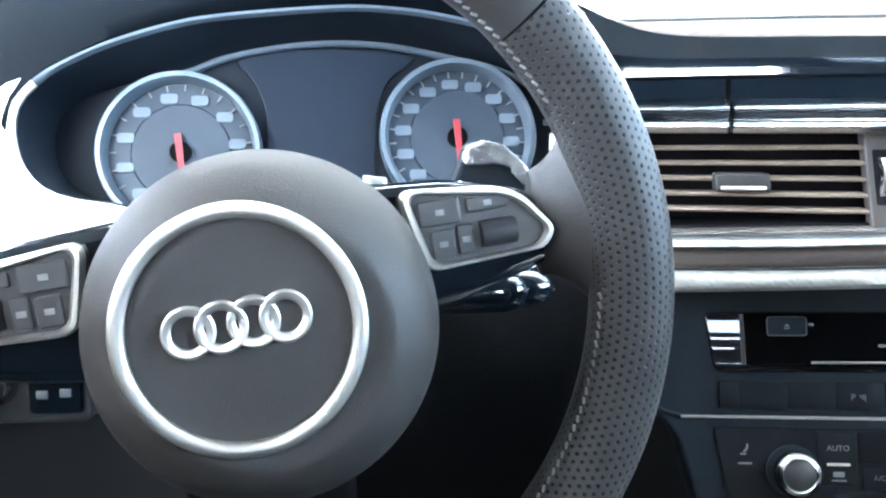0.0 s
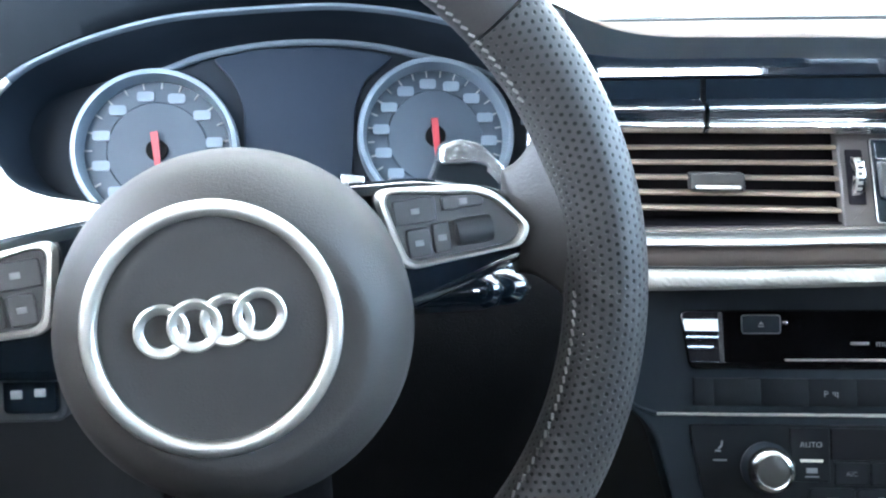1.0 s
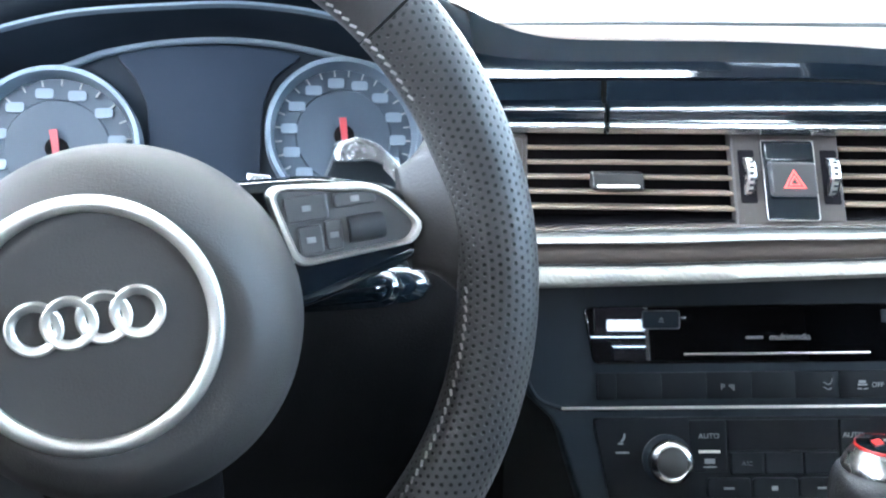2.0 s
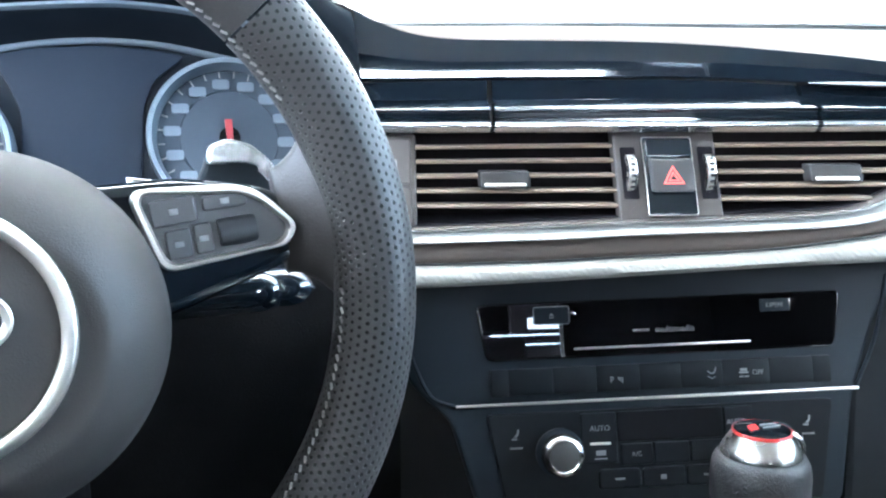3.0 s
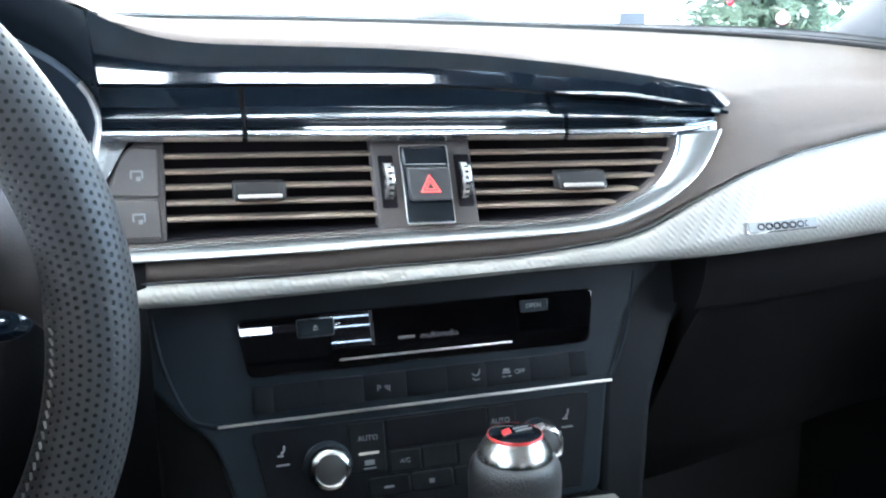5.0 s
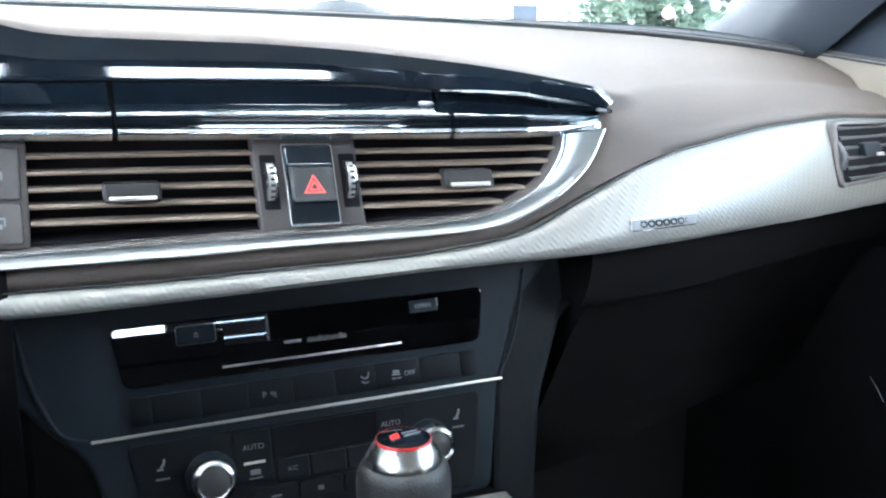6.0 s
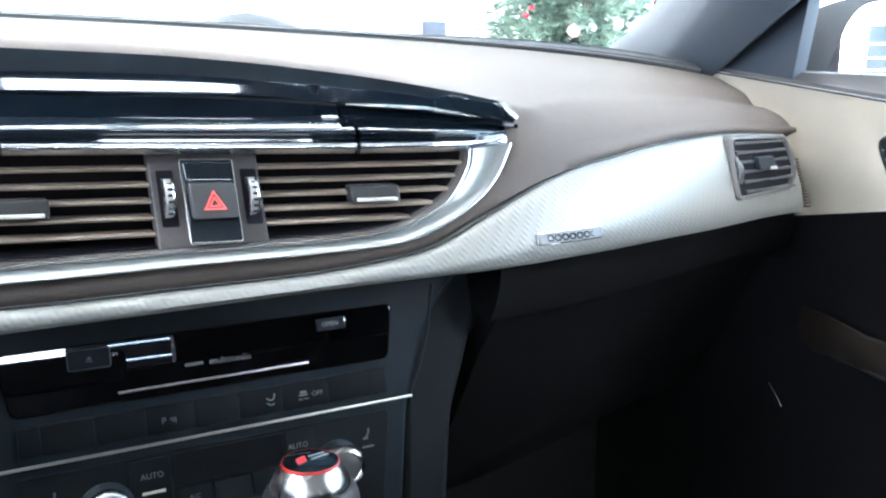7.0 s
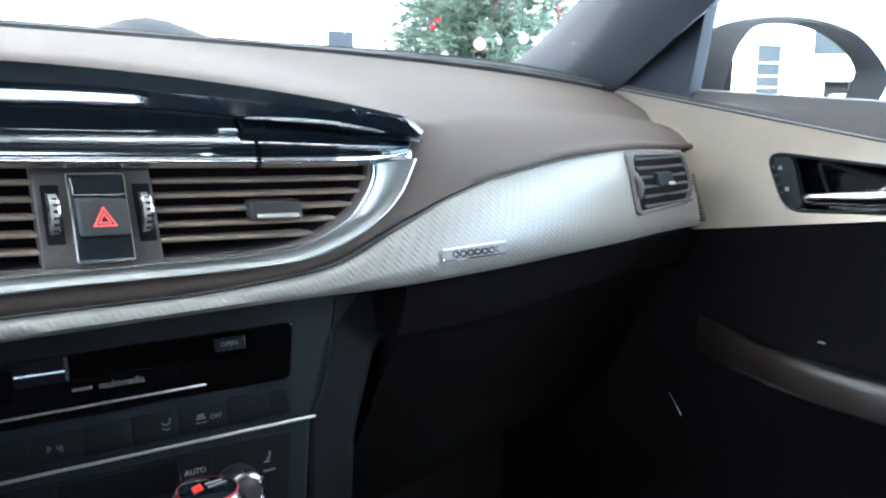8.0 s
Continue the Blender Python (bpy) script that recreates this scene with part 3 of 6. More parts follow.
for nm, c, s in (("wall_driver", (-0.77, -0.1, 0.62), (0.06, 2.25, 0.76)), ("wall_kick", (0.765, 0.9, 0.62), (0.06, 0.30, 0.78))):
    bm = bmesh.new()
    box(bm, c, s, 0.01)
    single(nm, bm, LOWER, "plain dark side wall closing the cabin", "", "structure")

# unseen uprights that limit what the hood and media glass reflect
def rear_blocker(name, side, inner, notch=0.0):
    bm = bmesh.new()
    pts = [(inner, 0.55), (0.78, 0.55), (0.78, 1.40), (inner + notch, 1.40)]
    if notch:
        pts += [(inner + notch, 1.080), (inner, 1.080)]
    prism(bm, round_poly(pts, 0.012), -0.04, 0.04)
    single(name, bm, LOWER, "unseen dark upright beside the rear window, shaped to cut reflections", "", "structure", Matrix(((side, 0, 0, 0), (0, 0, side, -1.30), (0, 1, 0, 0), (0, 0, 0, 1))))


# unseen bar that cuts the top of the reflected rear daylight
bm = bmesh.new()
box(bm, (-0.25, -1.30, 1.285), (0.58, 0.06, 0.23), 0.01)
single("trim_rear_top_blocker", bm, LOWER, "unseen dark bar over the rear window, added to cut reflections", "", "structure")

# unseen side pillars, added to keep side daylight out of the glossy parts
for nm, x in (("trim_side_pillar_1", 0.67), ("trim_side_pillar_2", -0.67)):
    bm = bmesh.new()
    prism(bm, round_poly([(-1.26, 0.90), (-0.50, 0.90), (-0.42, 1.40), (-1.26, 1.40)], 0.02), -0.055, 0.055, 0.01)
    single(nm, bm, LOWER, "unseen dark pillar beside the rear seats, added to block window reflections", "", "structure", Matrix(((0, 0, 1, x), (1, 0, 0, 0), (0, 1, 0, 0), (0, 0, 0, 1))))

rear_blocker("trim_rear_blocker_1", 1, 0.07, 0.118)
rear_blocker("trim_rear_blocker_2", -1, 0.52)

# windscreen, with its black band at the foot
bm = bmesh.new()
rows = []
for s in np.linspace(0, 1, 10):
    rows.append([Vector((x, (1.06 - 0.16 * (x / 0.69) ** 2) * (1 - s) + (0.33 - 0.06 * (x / 0.6) ** 2) * s, 1.015 + 0.375 * s + 0.03 * math.sin(math.pi * s) - 0.05 * (x / 0.69) ** 4)) for x in np.linspace(-0.74, 0.74, 21) * (1 - 0.16 * s)])
grid(bm, rows)
ws = single("windscreen", bm, GLASS, "clear curved windscreen glass", "", "structure")
ws.visible_shadow = False
sol = ws.modifiers.new("thickness", "SOLIDIFY")
sol.thickness = 0.005


def a_pillar(side):
    s = 1 if side == "right" else -1
    t = thing("a_pillar", "sloping dark grey cloth covered windscreen pillar", "pillar", None, "windscreen pillars")
    bm = bmesh.new()
    rows = []
    for f in list(np.linspace(-0.1, 0.3, 13)) + [0.45, 0.6, 0.8, 1.0]:
        a = Vector((0.735, 1.02, 1.005)).lerp(Vector((0.60, 0.30, 1.40)), f)
        a.x -= 0.07 * max(0.0, 1 - (f + 0.02) / 0.22) ** 2
        b = Vector((0.715, 0.78, 0.985)).lerp(Vector((0.60, 0.10, 1.38)), f)
        mid = (a + b) / 2 + Vector((-0.022, 0, 0.0))
        out = Vector((0.06, 0.02, 0.02))
        sec = [a, a.lerp(mid, 0.5) + Vector((-0.006, 0, 0)), mid, b.lerp(mid, 0.5) + Vector((-0.006, 0, 0)), b, b + out, a + out]
        rows.append([Vector((s * p.x, p.y, p.z)) for p in sec])
    caps(bm, grid(bm, rows, True))
    part("cover", bm, PILLAR, t, "", None, 60)
    bm = bmesh.new()
    pts = [(0.90, 0.975), (0.655, 0.978), (0.648, 1.02), (0.628, 1.14), (0.50, 1.26), (0.62, 1.26), (0.88, 1.06)]
    if s > 0:
        prism(bm, round_poly(pts, 0.006), -0.012, 0.012, 0.004)
        part("sail_panel", bm, PILLAR, t, "flat dark corner panel behind the wing mirror", Matrix(((0, 0, 1, 0.738), (1, 0, 0, 0), (0, 1, 0, 0), (0, 0, 0, 1))))
    return t


a_pillar("right")
a_pillar("left")


# ---------------------------------------------------------------- passenger door
def door_line_top(y):
    return 0.944 + (y - 0.402) * 0.157


def door_line_low(y):
    return 0.869 - (y - 0.395) * 0.153


def trim_x(y, z):
    """The trim leans into the cabin towards its lower edge."""
    zt, zl = door_line_top(y), door_line_low(min(y, 0.70))
    s = min(1.0, max(0.0, (zt - z) / (zt - zl)))
    return 0.712 - 0.017 * s ** 1.3


door = thing("passenger_door", "closed passenger door with satin silver trim, pull handle and dark armrest", "door")
YS = np.linspace(-0.9, 0.765, 38)
bm = bmesh.new()
rows = []
for y in YS:
    zt, zs = door_line_top(y), 0.984 + (y - 0.406) * 0.06
    rows.append([Vector((0.716, y, zt - 0.01)), Vector((0.713, y, zt + 0.002)), Vector((0.715, y, zt + 0.008)), Vector((0.728, y, zs - 0.012)), Vector((0.740, y, zs)), Vector((0.762, y, zs + 0.002)), Vector((0.80, y, zs - 0.02)), Vector((0.80, y, zt - 0.03))])
caps(bm, grid(bm, rows, True))
part("top_rail", bm, DOORRAIL, door, "dark soft shoulder of the door under the window")
bm = bmesh.new()
tube(bm, [(0.7115, y, door_line_top(y) + 0.003) for y in YS], 0.0007, 8)
part("rail_bead", bm, SURROUND, door, "thin bright bead above the trim")

# silver trim with the handle's recess cut out as a hole
recess = round_poly([(0.532, 0.930), (0.497, 0.869), (0.28, 0.886), (0.26, 0.912), (0.33, 0.918)], 0.022, 5)


def inside_recess(y, z):
    hit = False
    n = len(recess)
    for i in range(n):
        (a, b), (c, d) = recess[i], recess[(i + 1) % n]
        if (b > z) != (d > z) and y < (c - a) * (z - b) / (d - b) + a:
            hit = not hit
    return hit


bm = bmesh.new()
ys = np.linspace(-0.9, 0.80, 341)
cols = []
for y in ys:
    zt, zl = door_line_top(y), door_line_low(min(y, 0.70))
    cols.append([bm.verts.new((trim_x(y, zt + (zl - zt) * s), y, zt + (zl - zt) * s)) for s in np.linspace(0, 1, 25)])
for a, b in zip(cols, cols[1:]):
    for k in range(24):
        c = (a[k].co + b[k + 1].co) / 2
        if not inside_recess(c.y, c.z):
            bm.faces.new((a[k], a[k + 1], b[k + 1], b[k]))
r = bmesh.ops.extrude_face_region(bm, geom=bm.faces[:])
bmesh.ops.translate(bm, vec=(0.012, 0, 0), verts=[g for g in r["geom"] if isinstance(g, bmesh.types.BMVert)])
bmesh.ops.delete(bm, geom=[v for v in bm.verts if not v.link_faces], context="VERTS")
part("door_trim", bm, DOORTRIM, door, "satin silver door trim")
bm = bmesh.new()
grid(bm, [[Vector((trim_x(p[0], p[1]) + 0.008, p[0] * 1.0, p[1])) for p in recess], [Vector((0.735, 0.397 + (p[0] - 0.397) * 0.9, 0.9 + (p[1] - 0.9) * 0.85)) for p in recess], [Vector((0.74, 0.397, 0.9)) for p in recess]], True)
bmesh.ops.remove_doubles(bm, verts=bm.verts, dist=1e-5)
part("handle_recess", bm, GLASSBLACK, door, "glossy black recess behind the handle")
bm = bmesh.new()
tube(bm, [(trim_x(a, b) + 0.001, a, b) for a, b in recess], 0.0022, 8, True, up=Vector((1, 0, 0)))
part("recess_rim", bm, CLIMATE, door, "dark rounded rim of the handle recess")
bm = bmesh.new()
prism(bm, round_poly([(0.530, 0.929), (0.497, 0.871), (0.478, 0.873), (0.500, 0.926)], 0.008), -0.006, 0.003, 0.001)
bmesh.ops.transform(bm, matrix=Matrix(((0, 0.15, -1, 0.5735), (1, 0, 0, 0), (0, 1, 0, 0), (0, 0, 0, 1))), verts=bm.verts)
part("switch_panel", bm, CLIMATE, door, "dark panel with two lock buttons")
for y, z in ((0.512, 0.914), (0.500, 0.892)):
    bm = bmesh.new()
    prism(bm, rounded(-0.0022, -0.0022, 0.0022, 0.0022, 0.0008), 0, 0.0006)
    part("lock_icon", bm, THREAD, door, "small grey lock mark", Matrix(((0, 0, -1, 0.15 * z + 0.5702), (-1, 0, 0, y), (0, 1, 0, z), (0, 0, 0, 1))))
bm = bmesh.new()
path = smooth([(0.714, 0.482, 0.883), (0.698, 0.470, 0.885), (0.693, 0.44, 0.888), (0.691, 0.38, 0.894), (0.694, 0.33, 0.908), (0.709, 0.29, 0.912)], 24)
tube(bm, path, lambda f: 0.0055 + 0.004 * math.sin(math.pi * f), 12, flat=0.8)
part("pull_handle", bm, BRIGHT, door, "chrome pull handle")
bm = bmesh.new()
path = smooth([(0.696, 0.395, 0.896), (0.694, 0.37, 0.915), (0.698, 0.335, 0.945)], 14)
tube(bm, path, lambda f: 0.009, 12, flat=0.5)
part("handle_blade", bm, SATIN, door, "satin metal blade of the handle")
# dark lower door and the armrest
bm = bmesh.new()
rows, rests = [], []
for y in YS:
    zl = door_line_low(min(y, 0.70))
    bul = 0.055 * min(1, max(0, (0.64 - y) / 0.22)) ** 0.7 if y < 0.64 else 0
    dip = 0.012 * (0.6 - y)
    rows.append([Vector((0.735, y, zl + 0.01)), Vector((0.700, y, zl - 0.003)), Vector((0.716, y, zl - 0.03)), Vector((0.735, y, 0.775)), Vector((0.7345, y, 0.705)), Vector((0.735, y, 0.63)), Vector((0.728, y, 0.5)), Vector((0.715, y, 0.36)), Vector((0.76, y, 0.30)), Vector((0.78, y, 0.6))])
    if y < 0.66:
        start = min(1.0, (0.66 - y) / 0.16)
        rests.append([Vector((0.745 - (0.745 - p.x) * start, p.y, p.z)) for p in [Vector((0.745, y, 0.700 - dip)), Vector((0.734, y, 0.705 - dip)), Vector((0.725 - 0.85 * bul, y, 0.715 - dip)), Vector((0.718 - 1.06 * bul, y, 0.7235 - dip)), Vector((0.714 - 1.17 * bul, y, 0.7240 - dip)), Vector((0.712 - 1.25 * bul, y, 0.715 - dip)), Vector((0.712 - 1.25 * bul, y, 0.692 - dip)), Vector((0.725 - 0.8 * bul, y, 0.676 - dip)), Vector((0.745, y, 0.665 - dip))]])
caps(bm, grid(bm, rows, True))
part("door_panel", bm, LOWER, door, "black grained lower door panel")
bm = bmesh.new()
caps(bm, grid(bm, rests, True))
part("armrest", bm, ARMREST, door, "dark brown padded armrest", None, 60)
bm = bmesh.new()
for i in range(70):
    y = 0.52 - 0.008 * i
    bul = 0.055 * min(1, max(0, (0.64 - y) / 0.22)) ** 0.7
    box(bm, (0.7115 - 1.25 * bul, y, 0.6925 - 0.012 * (0.6 - y)), (0.0014, 0.0048, 0.0014), 0.0)
part("stitching", bm, SIDEGREY, door, "grey stitching along the armrest")["kind"] = "stuff"
# a glint on the door, made as a small pale bar
bm = bmesh.new()
box(bm, (0.7335, 0.462, 0.726), (0.004, 0.008, 0.0022), 0.0006)
part("door_glint", bm, DIM, door, "small pale bar standing for a glint on the door")
bm = bmesh.new()
tube(bm, smooth([(0.700, 0.634, 0.628), (0.698, 0.622, 0.618), (0.697, 0.612, 0.606)], 8), 0.0010, 6)
part("bright_edge", bm, SATIN, door, "thin bright metal edge")
# outer skin and window glass
bm = bmesh.new()
rows = []
for y in np.linspace(-0.9, 1.0, 20):
    rows.append([Vector((0.80, y, 0.97)), Vector((0.845, y, 0.985)), Vector((0.90, y, 0.90)), Vector((0.93, y, 0.7)), Vector((0.92, y, 0.4)), Vector((0.86, y, 0.28)), Vector((0.80, y, 0.28))])
caps(bm, grid(bm, rows, True))
part("outer_skin", bm, BLACKBODY, door, "glossy black outer door skin")
bm = bmesh.new()
rows = [[Vector((0.785 - 0.17 * s - 0.01 * math.sin(math.pi * s), y, 0.96 + 0.38 * s)) for s in np.linspace(0, 1, 7)] for y in np.linspace(-0.85, 0.66, 8)]
rows = [[Vector((p.x, p.y if i < 4 else min(p.y, 0.66 - 1.3 * (p.z - 0.98)), p.z)) for p in r] for i, r in enumerate(rows)]
grid(bm, rows)
wg = part("window_glass", bm, GLASS, door, "clear side window glass")
wg.visible_shadow = False


def wing_mirror():
    t = thing("wing_mirror", "glossy black wing mirror outside the passenger window", "mirror", plane_frame((0.985, 0.655, 1.045), -38, 3))
    shell = [(-0.165, -0.030), (-0.163, 0.010), (-0.158, 0.025), (-0.139, 0.040), (-0.116, 0.050), (-0.082, 0.0575), (-0.045, 0.061), (-0.0194, 0.0605), (0.009, 0.0575), (0.038, 0.050), (0.066, 0.038), (0.090, 0.016), (0.108, -0.008), (0.112, -0.025), (0.100, -0.053), (0.080, -0.085), (0.0, -0.100), (-0.10, -0.096), (-0.150, -0.070)]
    pane = [(-0.124, -0.045), (-0.121, -0.028), (-0.110, 0.001), (-0.099, 0.025), (-0.083, 0.043), (-0.062, 0.049), (-0.026, 0.0495), (0.003, 0.045), (0.032, 0.034), (0.057, 0.018), (0.077, -0.006), (0.075, -0.022), (0.062, -0.052), (0.03, -0.078), (-0.03, -0.084), (-0.09, -0.078), (-0.12, -0.06)]
    out = smooth([(*p, 0) for p in shell + shell[:1]], 57)[:-1]
    inn = smooth([(*p, 0) for p in pane + pane[:1]], 57)[:-1]
    tilt = pose(0, 0, -0.006, 3.0, 11.5, 0)
    lip = [tilt @ p for p in inn]
    bm = bmesh.new()
    rows = [[p * 0.99 + Vector((0, 0, -0.02)) for p in lip], [p + Vector((0, 0, 0.002)) for p in lip], [p.lerp(q, 0.6) + Vector((0, 0, 0.004)) for p, q in zip(lip, out)], [q + Vector((0, 0, 0.002)) for q in out]]
    for s, z in ((1.0, -0.02), (0.9, -0.07), (0.6, -0.11), (0.2, -0.125)):
        rows.append([Vector((-0.02 + (p.x + 0.02) * s, -0.015 + (p.y + 0.015) * s, z)) for p in out])
    caps(bm, grid(bm, rows, True))
    part("housing", bm, RUBBER, t, "black mirror housing")
    bm = bmesh.new()
    vs = grid(bm, [[p + Vector((0, 0, -0.001)) for p in inn], [p + Vector((0, 0, 0.001)) for p in inn]], True)
    bm.faces.new(vs[-1])
    part("mirror_glass", bm, MIRROR, t, "bright silvered mirror glass", tilt)
    bm = bmesh.new()
    tube(bm, [(-0.06, -0.07, -0.05), (-0.12, -0.085, -0.03), (-0.18, -0.09, -0.01)], 0.024, 14, flat=0.6)
    part("arm", bm, BLACKBODY, t)
    return t


wing_mirror()


# ---------------------------------------------------------------- dashboard
SILVER_UP = [(-0.26, 0.8375), (-0.1937, 0.8400), (-0.0996, 0.8425), (-0.0256, 0.8463), (0.0507, 0.8502), (0.105, 0.8560), (0.132, 0.8600), (0.155, 0.8668), (0.180, 0.8778), (0.195, 0.8838), (0.24, 0.9005), (0.2875, 0.9120), (0.323, 0.9165), (0.42, 0.9262), (0.559, 0.9313), (0.675, 0.9285)]
SILVER_LOW = [(-0.26, 0.823), (-0.1946, 0.8248), (-0.1368, 0.8270), (-0.0272, 0.8337), (0.06, 0.8395), (0.126, 0.8425), (0.18, 0.8435), (0.265, 0.8465), (0.382, 0.8463), (0.4935, 0.8440), (0.672, 0.8432)]


SILVER_CURVE = smooth([(x, z, 0) for x, z in SILVER_UP], 160)


def silver_top(x):
    return float(np.interp(x, [p.x for p in SILVER_CURVE], [p.y for p in SILVER_CURVE]))


CREST_X = (-0.76, -0.62, -0.50, -0.38, -0.28, -0.235, -0.21, -0.186, -0.16, -0.084, -0.003, 0.08, 0.162, 0.227, 0.26, 0.3, 0.4, 0.5, 0.6, 0.72)
CREST_Y = (0.66, 0.61, 0.585, 0.575, 0.572, 0.571, 0.570, 0.568, 0.565, 0.554, 0.542, 0.528, 0.514, 0.514, 0.535, 0.560, 0.603, 0.640, 0.672, 0.690)
CREST_Z = (0.98, 1.03, 1.06, 1.066, 1.050, 1.027, 1.010, 0.998, 0.992, 0.990, 0.988, 0.981, 0.970, 0.9575, 0.9600, 0.9645, 0.969, 0.970, 0.9685, 0.959)


def soft_interp(x, xs, ys):
    k = 1.0 + 0.7 * min(1.0, max(0.0, (x + 0.05) / 0.08)) * min(1.0, max(0.0, (0.19 - x) / 0.06))
    return sum(float(np.interp(x + d * k, xs, ys)) for d in (-0.03, -0.02, -0.01, 0, 0.01, 0.02, 0.03)) / 7


def crest(x):
    return Vector((x, soft_interp(x, CREST_X, CREST_Y), soft_interp(x, CREST_X, CREST_Z)))


def base_line(x):
    q = abs(x) / 0.69
    return Vector((x, 0.92 - 0.16 * q ** 2, 1.0392 - 0.028 * q ** 2 - 0.013 * q ** 6))


POD_X = (-0.30, -0.1946, -0.0982, -0.0239, 0.0528, 0.1126, 0.1435, 0.1716, 0.1970, 0.2172)
POD_Z = (0.8540, 0.8552, 0.8578, 0.8612, 0.8640, 0.8675, 0.8757, 0.8882, 0.9065, 0.9320)

dash = thing("dashboard", "dark grey soft dashboard with embossed silver inlay under the windscreen", "dashboard")
bm = bmesh.new()
rows = []
for x in np.linspace(-0.74, 0.703, 141):
    b, c, zu = base_line(x), crest(x), silver_top(x)
    low = onface(x, zu + 0.001, 0.0)
    t1 = b.lerp(c, 0.35) + Vector((0, 0, 0.004))
    t2 = b.lerp(c, 0.78) + Vector((0, 0, 0.006))
    if x < -0.16:
        k = min(1.0, (-0.16 - x) / 0.06)
        t2 = t2.lerp(Vector((x, c.y + 0.07, max(c.z - 0.004, 1.0))), k)
    flat = [onface(x, zu + 0.0085 + (0.9355 - zu) * f, q) for f, q in ((1.0, -0.004), (0.75, 0.0), (0.5, 0.0), (0.3, 0.001), (0.12, 0.003), (0.0, 0.003))]
    roll = [c.lerp(low, f) + Vector((0, -0.007 * math.sin(math.pi * f) - 0.001, 0.004 * math.sin(math.pi * f))) for f in (0.15, 0.3, 0.5, 0.7, 0.85, 0.95)]
    w = min(1.0, max(0.0, (x - 0.17) / 0.09))
    mid = [p.lerp(q, w * w * (3 - 2 * w)) for p, q in zip(flat, roll)]
    pts = [b + Vector((0, 0.03, -0.012)), b, t1, t2, c] + mid[:-1] + [onface(x, zu + 0.0075, 0.0035), onface(x, zu + 0.0025, 0.0035), low, onface(x, zu - 0.004, -0.012)]
    col = smooth([tuple(p) for p in pts], 70)
    edge = float(np.interp(x, POD_X, POD_Z))
    if x < -0.17:
        deep = 0.13 * min(1.0, (-0.17 - x) / 0.035)
        top = min(range(len(col)), key=lambda i: (col[i] - c).length)
        for p in col[top:]:
            if 0.857 < p.z < c.z - 0.002:
                p.y += deep * min(1.0, (c.z - 0.002 - p.z) / 0.012, (p.z - 0.857) / 0.003)
    for p in col[20:]:
        if edge + 0.0055 < p.z < 0.9445 and x < 0.209:
            p.y += 0.036 * min(1.0, (p.z - edge - 0.0055) / 0.003, (0.9445 - p.z) / 0.003)
    rows.append(col)
grid(bm, rows)
pad = part("upper_pad", bm, PAD, dash, "soft grained dark grey dash top", None, 80)
bm = bmesh.new()
rows = []
for x in np.linspace(-0.72, 0.685, 60):
    b = base_line(x)
    tall = 1 + 1.0 * min(1.0, max(0.0, (x - 0.30) / 0.25))
    rows.append([b + Vector((0, dy, dz * tall)) for dy, dz in ((-0.006, -0.006), (-0.003, 0.0040), (0.004, 0.0062), (0.006, 0.0030), (0.010, 0.0078), (0.022, 0.0072), (0.03, -0.004))])
caps(bm, grid(bm, rows))
part("windscreen_seal", bm, RUBBER, dash, "black strip at the foot of the windscreen")
bm = bmesh.new()
tube(bm, [base_line(x) + Vector((0, -0.006, 0.0035)) for x in np.linspace(0.25, 0.685, 40)], lambda f: 0.0006 + 0.0018 * min(1.0, f * 2), 8)
part("seal_bead", bm, SIDEGREY, dash, "grey bead in front of the seal")
bm = bmesh.new()
band(bm, SILVER_UP, SILVER_LOW, [(0, -0.008), (0, 0.0030), (0.03, 0.0060), (0.3, 0.0100), (0.65, 0.0110), (0.9, 0.008), (0.985, 0.003), (1, -0.004), (0.99, -0.02)], 110)
part("inlay", bm, INLAY, dash, "embossed silver aluminium inlay", None, 60)
bm = bmesh.new()
seam = [onface(x, silver_top(x) + 0.0006, 0.0062) for x in np.linspace(-0.25, 0.672, 180)]
tube(bm, seam, lambda f: 0.0007, 8)
part("seam_bead", bm, RUBBER, dash, "thin black seam over the inlay")
# badge with unread lettering as bars
bm = bmesh.new()
plate(bm, round_poly([(0.2220, 0.8600), (0.2860, 0.8606), (0.2875, 0.8688), (0.2230, 0.8678)], 0.0012), 0.006, 0.0130, 0.0008)
badge = part("badge", bm, BADGEGREY, dash, "small metal badge on the inlay")
bm = bmesh.new()
edge_pts = [onface(x, z, 0.0128) for x, z in round_poly([(0.2220, 0.8600), (0.2860, 0.8606), (0.2875, 0.8688), (0.2230, 0.8678)], 0.0012)]
tube(bm, edge_pts, 0.0005, 6, True)
part("frame", bm, BRIGHT, badge, "thin bright rim")
for k in range(7):
    xc = 0.2335 + 0.0073 * k
    bm = bmesh.new()
    tube(bm, [onface(x, z, 0.0131) for x, z in rounded(xc - 0.0027, 0.8622, xc + 0.0027, 0.8658, 0.0016, 4)], 0.00065, 6, True)
    part("letter_shape", bm, VOID, badge)

# lower dash on the passenger side, in one with the glovebox lid
bm = bmesh.new()
rows = []
